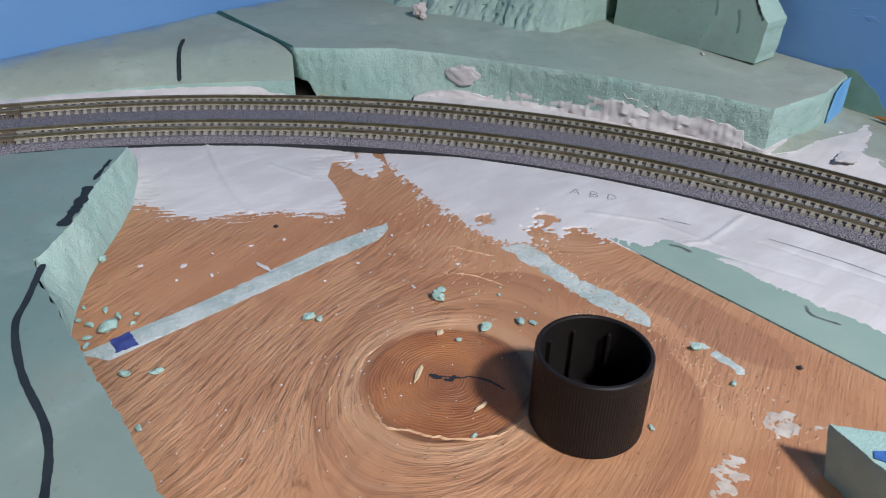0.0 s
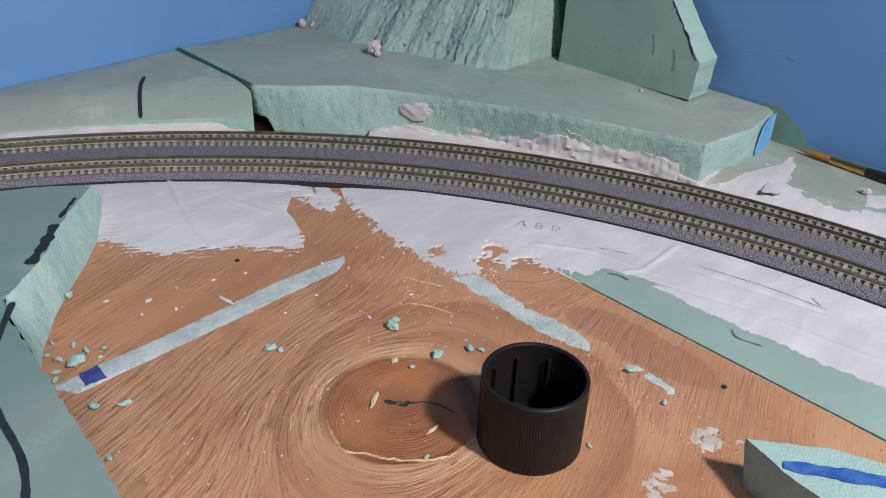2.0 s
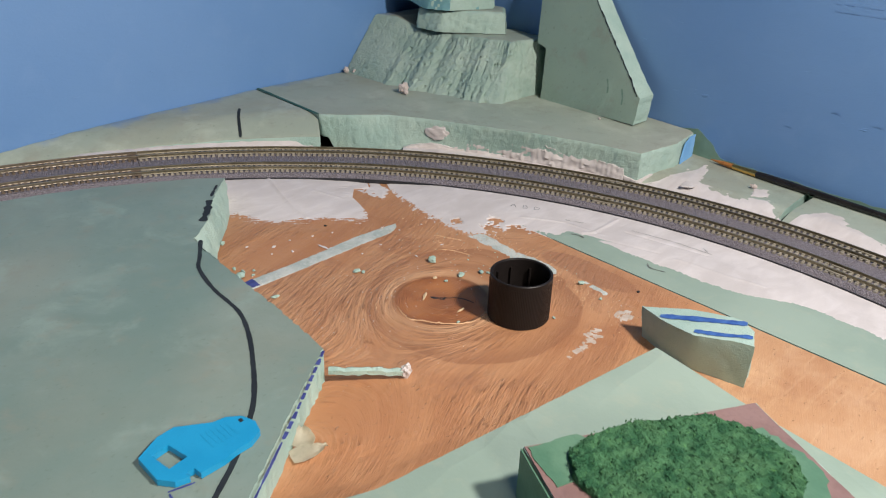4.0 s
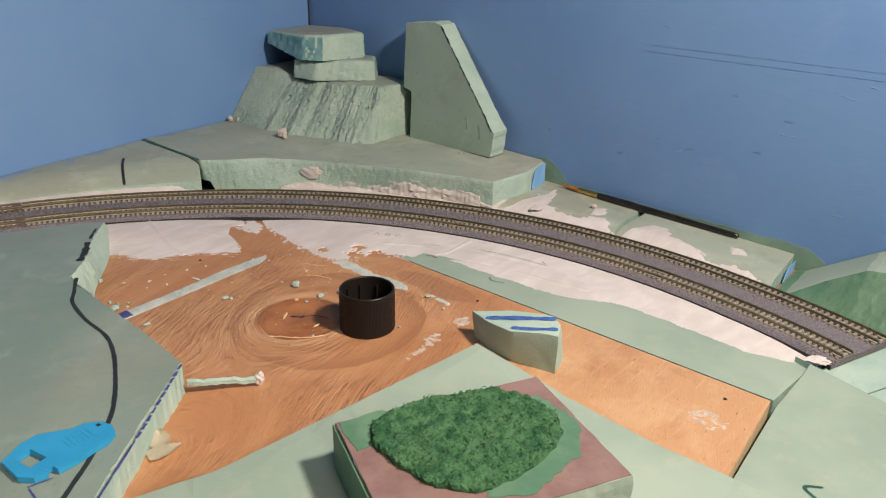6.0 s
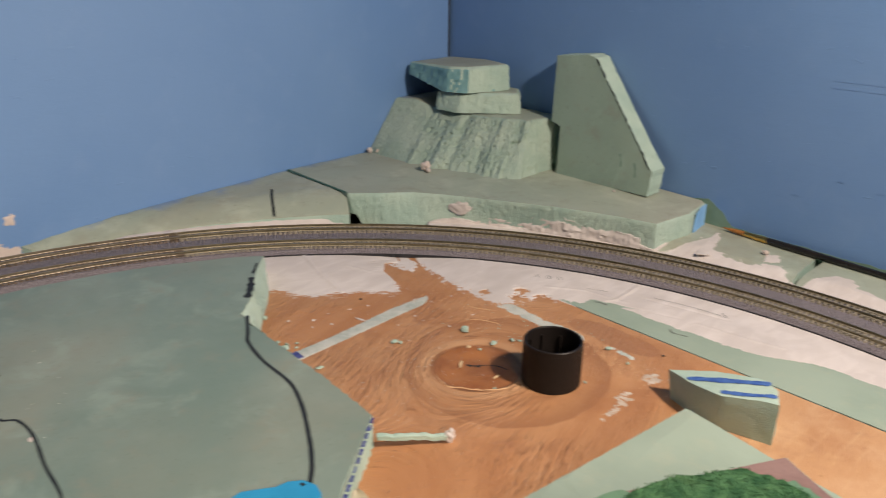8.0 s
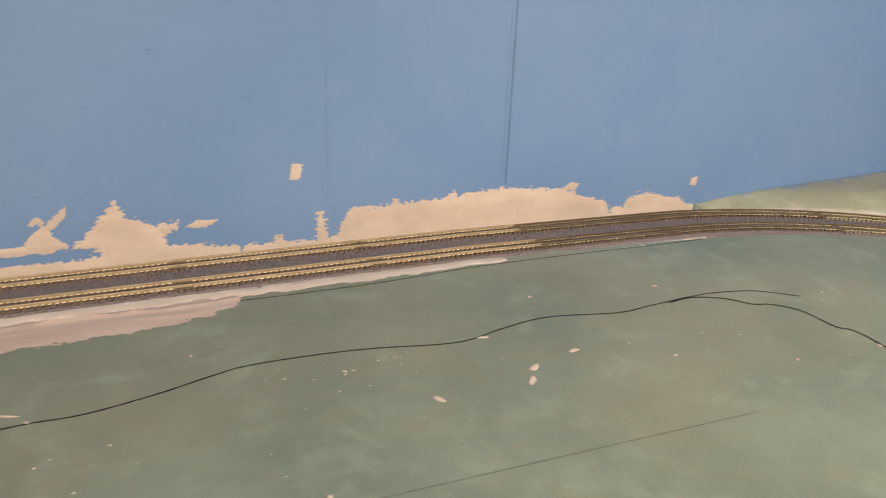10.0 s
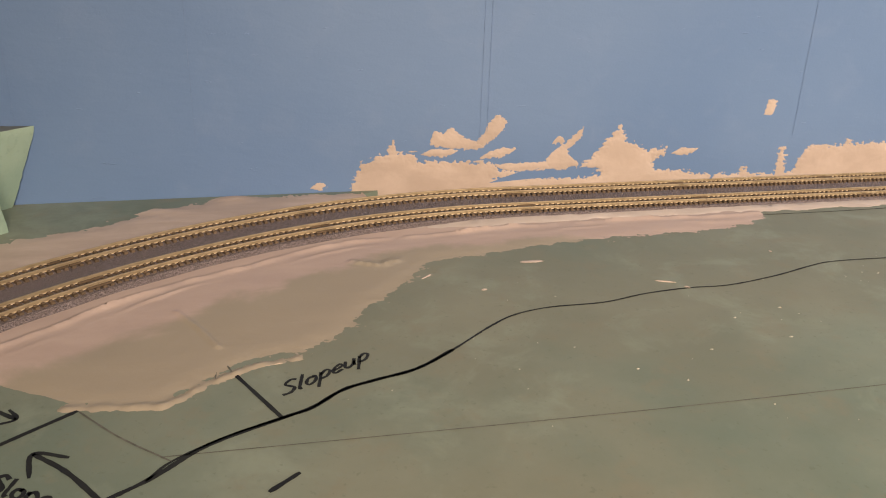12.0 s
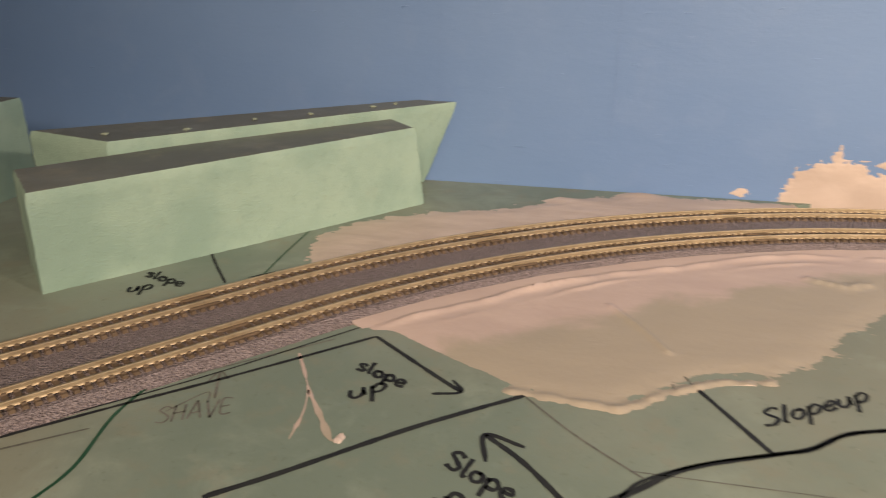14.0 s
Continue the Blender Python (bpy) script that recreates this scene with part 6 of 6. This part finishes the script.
bm = bmesh.new()
for ox, oy, turn, long, wide, curl in ((-63, -129, -14, 15, 9.0, 1.6), (-56, -127, 58, 9, 10.0, 5.0)):
    rows = []
    c, d = math.cos(radians(turn)), math.sin(radians(turn))
    for i in range(11):
        u = i / 10
        row = []
        half = wide * 0.5 * (0.35 + 0.65 * math.sin(math.pi * min(1.0, 0.25 + 0.8 * u))) * (1 if u < 0.9 else 0.6)
        for j in range(9):
            v = j / 4 - 1
            along_, side = long * u, half * v
            z = 0.9 + curl * u * u * 0.6 + 0.35 * curl * v * v + 0.5 * hash_noise(i * 0.4, j * 0.5, ox)
            row.append(bm.verts.new(Vector((ox + along_ * c - side * d, oy + along_ * d + side * c, z)) * MM))
        rows.append(row)
    for a, b in zip(rows, rows[1:]):
        for i in range(8):
            bm.faces.new([a[i], a[i + 1], b[i + 1], b[i]])
bmesh.ops.solidify(bm, geom=bm.faces[:], thickness=0.0006)
tagged(link("foam_peel", bm, CREAM, smooth=True), "curled cream foam peel beside the sheet's edge", "foam peel")

# blue plastic tool with a square hole, on the large sheet
tool = tagged(base("track_tool", -94, -120, 17.7), "bright blue flat plastic tool with a square hole", "tool")
outline = [(-114, -112), (-114, -126), (-110, -131), (-105, -132), (-105.5, -129.5), (-102, -129.5), (-101.5, -133), (-92, -132.5), (-86, -131), (-80, -130.5), (-74.5, -127.5), (-73, -122), (-75, -116), (-80, -112.5), (-85, -112), (-91, -108.5), (-97, -105), (-104, -106)]
hole = [(-110, -114), (-103, -112.5), (-101, -122.5), (-108.5, -124)]
bm = bmesh.new()
ring = resample(outline, 1.5, True)
hring = resample(hole, 1.5, True)
v, e, f, *_ = delaunay_2d_cdt(ring + hring, [], [list(range(len(ring)))] + [list(range(len(ring), len(ring) + len(hring)))], 1, 1e-4)
top = [bm.verts.new(Vector((p[0], p[1], 20.6)) * MM) for p in v]
for t in f:
    c = sum((Vector(v[i]) for i in t), Vector((0, 0))) / 3
    if not inside(hring, c.x, c.y):
        bm.faces.new([top[i] for i in t])
bmesh.ops.delete(bm, geom=[q for q in bm.verts if not q.link_faces], context="VERTS")
ext = bmesh.ops.extrude_face_region(bm, geom=bm.faces[:])
for q in ext["geom"]:
    if isinstance(q, bmesh.types.BMVert):
        q.co.z = 17.95 * MM
o = plate = part("plate", bm, BLUEPLASTIC, tool)
o.matrix_parent_inverse = tool.matrix_world.inverted()
for k in range(6):
    part("grip_ridge", box(-92 + k * 2.0, -124, 20.6, -91.2 + k * 2.0, -115, 20.7, 0.05), BLUEPLASTIC, plate)
part("hang_hole", sheet(resample([(-77.5, -117), (-76, -117), (-76, -119), (-77.5, -119)], 0.8), 20.75, 20.6), BLACKGAP, plate)

# flecks on the large sheet
for k, (x, y, a, b) in enumerate(((-349, 71, 5, 2), (-309, 42, 5, 2.4), (-338, 33, 6, 3), (-345, 22, 6, 3.2), (-143, -8, 3, 1.5), (-200, -5, 2.4, 1.2), (-395, 21, 5, 3), (-572, 62, 2.2, 1.0), (-580, 70, 8, 0.8), (-640, 106, 10, 2.5), (-675, 75, 2.5, 1.2), (-700, 95, 6, 1.2), (-461, -30, 3, 2), (-897, -38, 4, 2.5), (-500, 100, 1.5, 1), (-430, 60, 2, 1), (-260, 20, 2, 1), (-215, 100, 3, 1), (-300, 110, 2, 1), (-820, 70, 2, 1))):
    crumb("plaster_fleck", x, y, SHEET_Z - 0.14, a * 0.65, b * 0.6, 0.3, THINFILL, "pale dried fleck on the green foam", k * 1.7, k * 21 - 10, 2, "fleck")

# ---------------------------------------------------------------- far bend: foam bars by the backdrop
def bar(name, foot, head, z0, z1, label, seed):
    """A long offcut: cut sides, and the sheet's grey skin left on top."""
    bm = carved(foot, head, z0, z1, 2.5, 16, 0.4, 0, 0.1, seed, 0.9)
    for g in bm.faces:
        g.material_index = 1 - g.material_index
    top = bm.copy()
    bmesh.ops.delete(bm, geom=[g for g in bm.faces if g.material_index], context="FACES")
    bmesh.ops.delete(top, geom=[g for g in top.faces if not g.material_index], context="FACES")
    for g in top.faces:
        g.material_index = 0
    ob = tagged(link(name, bm, BARFACE, smooth=True), label, "foam bar")
    part("skin", top, GREYSKIN, ob, "smooth grey factory skin")
    return ob


b1 = [(-1050, 38), (-924, 197), (-954, 229), (-1080, 70)]
bar("foam_bar", b1, [(-1047, 34), (-928, 193), (-956, 225), (-1077, 65)], 15.9, 60.6, "long green foam bar with grey top", 2.0)
b2 = [(-934, 243), (-1056, 103), (-1108, 118), (-960, 247)]
bar("foam_bar", b2, [(-914, 246), (-1053, 99), (-1104, 113), (-940, 247.4)], 15.9, 66.5, "long green foam bar leaning at backdrop", 5.0)
bar("foam_block", [(-1157, 120), (-1157, 178), (-1220, 178), (-1220, 120)], [(-1158, 121), (-1158, 177), (-1219, 177), (-1219, 121)], 15.9, 70, "green foam block at the backdrop's foot", 8.0)

for k, (x, y) in enumerate(((-1062, 112), (-1030, 132), (-1008, 163), (-985, 185), (-958, 214), (-948, 228))):
    crumb("foam_crumb", x, y, 66.4 - 0.1 * (k % 2), 2.2 - 0.3 * (k % 3), 1.2, 0.7, PALE, "pale crumb lying on the foam bar", k * 2.1, k * 50, 2)

# ---------------------------------------------------------------- corner: brush, lumps, foam beyond the shelf
brush = tagged(base("paint_brush", 366, -150, 3), "thin black-handled paint brush with brass ferrule", "paint brush")


def turned(name, stations, material, label=""):
    """A round part along the brush: stations of (y, radius)."""
    bm = bmesh.new()
    rows = []
    for y, r in stations:
        z = shelf_z(366, y) + 2.6
        rows.append([bm.verts.new(Vector((366.5 + 0.012 * (-y - 75) + r * math.cos(a), y, z + r * math.sin(a))) * MM) for a in (math.tau * i / 14 for i in range(14))])
    for a, b in zip(rows, rows[1:]):
        for i in range(14):
            bm.faces.new([a[i], a[(i + 1) % 14], b[(i + 1) % 14], b[i]])
    bm.faces.new(rows[0])
    bm.faces.new(rows[-1])
    o = part(name, bm, material, brush, label, True)
    o.matrix_parent_inverse = brush.matrix_world.inverted()


turned("bristles", [(-74, 0.3), (-78, 1.0), (-84, 1.7), (-92, 2.0)], BRISTLE, "brown bristles")
turned("ferrule", [(-92, 2.0), (-100, 2.1), (-103, 2.4), (-105, 2.1), (-107, 2.4), (-111, 2.5)], BRASS, "brass ferrule")
turned("handle", [(-111, 2.4), (-118, 2.8), (-135, 2.9), (-160, 2.5), (-200, 2.1), (-226, 1.9), (-230, 1.5), (-231, 0.6)], HANDLE, "black lacquered handle")

for k, (x, y, z, a, b, c) in enumerate(((255, 160, 25.4, 4.5, 3.6, 4.2), (253, 155, 25.4, 2.4, 2, 2), (256, 241, 26.0, 2.6, 2.2, 2.6), (262, 236, 26.0, 2.0, 1.6, 1.8), (332, 10, 24.4, 1.6, 0.9, 0.8), (344, -120, 2.5, 2.4, 1.4, 1.6))):
    crumb("plaster_lump", x, y, z, a, b, c, FILLER, "small rough plaster lump on the foam", k * 4.1, k * 60, 3, "lump")

crumb("plaster_lump", 228, -329, -4.0, 6, 4, 1.2, PLASTER, "white plaster lump at the bank's end", 31.0, -60, 4, "lump")
for pts, sd in (([(304, -84), (330, -77), (358, -74), (350, -81), (326, -86), (310, -92)], 1), ([(330, -126), (346, -120), (350, -128), (338, -134)], 2), ([(338, -238), (350, -232), (352, -241), (342, -247)], 5)):
    loop = resample(pts, 1.5, True, 2.4, 0.45, sd)
    tagged(link("plaster_smear", sheet(loop, lambda x, y: shelf_z(x, y) + 0.5, lambda x, y: shelf_z(x, y) - 0.3, 4, 0.25), [PLASTER, PLASTER]), "thin white plaster smear on foam shelf", "smear")

cb_foot = clear_of_track([(308, -276), (300, -310), (296, -340), (285, -420), (230, -520)], 1.0) + [(372, -520), (372, -276)]
cb_head = [(318, -281), (329, -303), (330, -326), (331, -420), (300, -520), (371.5, -520), (371.5, -281)]
tagged(link("foam_boulder", carved(cb_foot, cb_head, -13.5, lambda x, y: min(-12.5 + 0.64 * max(0, -281 - y), 17.0 + 0.1 * (-328 - y)), 3, 12, 0.5, 0, 0.3, 3.3, 0.6), [PALE, GREENPAINT]), "pale foam slope with a green-washed face", "foam slope")
right_loop = [Vector(p) for p in ((98, -330), (166, -326), (206, -327))] + run(s_end + 2, 740, -EDGE - 12, 8) + [Vector((120, -640)), Vector((80, -460))]
far_sheet = tagged(link("foam_sheet", sheet(right_loop, -2.2, -13.5, 25, 0.3), [PALE, CUT]), "pale green foam sheet beyond the plywood", "foam sheet")
part("marker_line", ribbon([(118, -362), (112, -356), (104, -372)], 1.6, -2.0), GREENPEN, far_sheet)
for a in (0, 1, 2, 3):
    s0 = s_end - 1 + a * 34
    foot = run(s0, s0 + 33, -EDGE - 11.5, 8) + list(reversed(run(s0, s0 + 33, EDGE + 6, 8)))
    tagged(link("foam_riser", sheet(foot, lambda x, y: rail_z(nearest_s(x, y)[0]) - BED - 0.3, -13.6, 0, 0.2), [CUT, CUT]), "green foam riser block under the track", "foam riser", "risers")
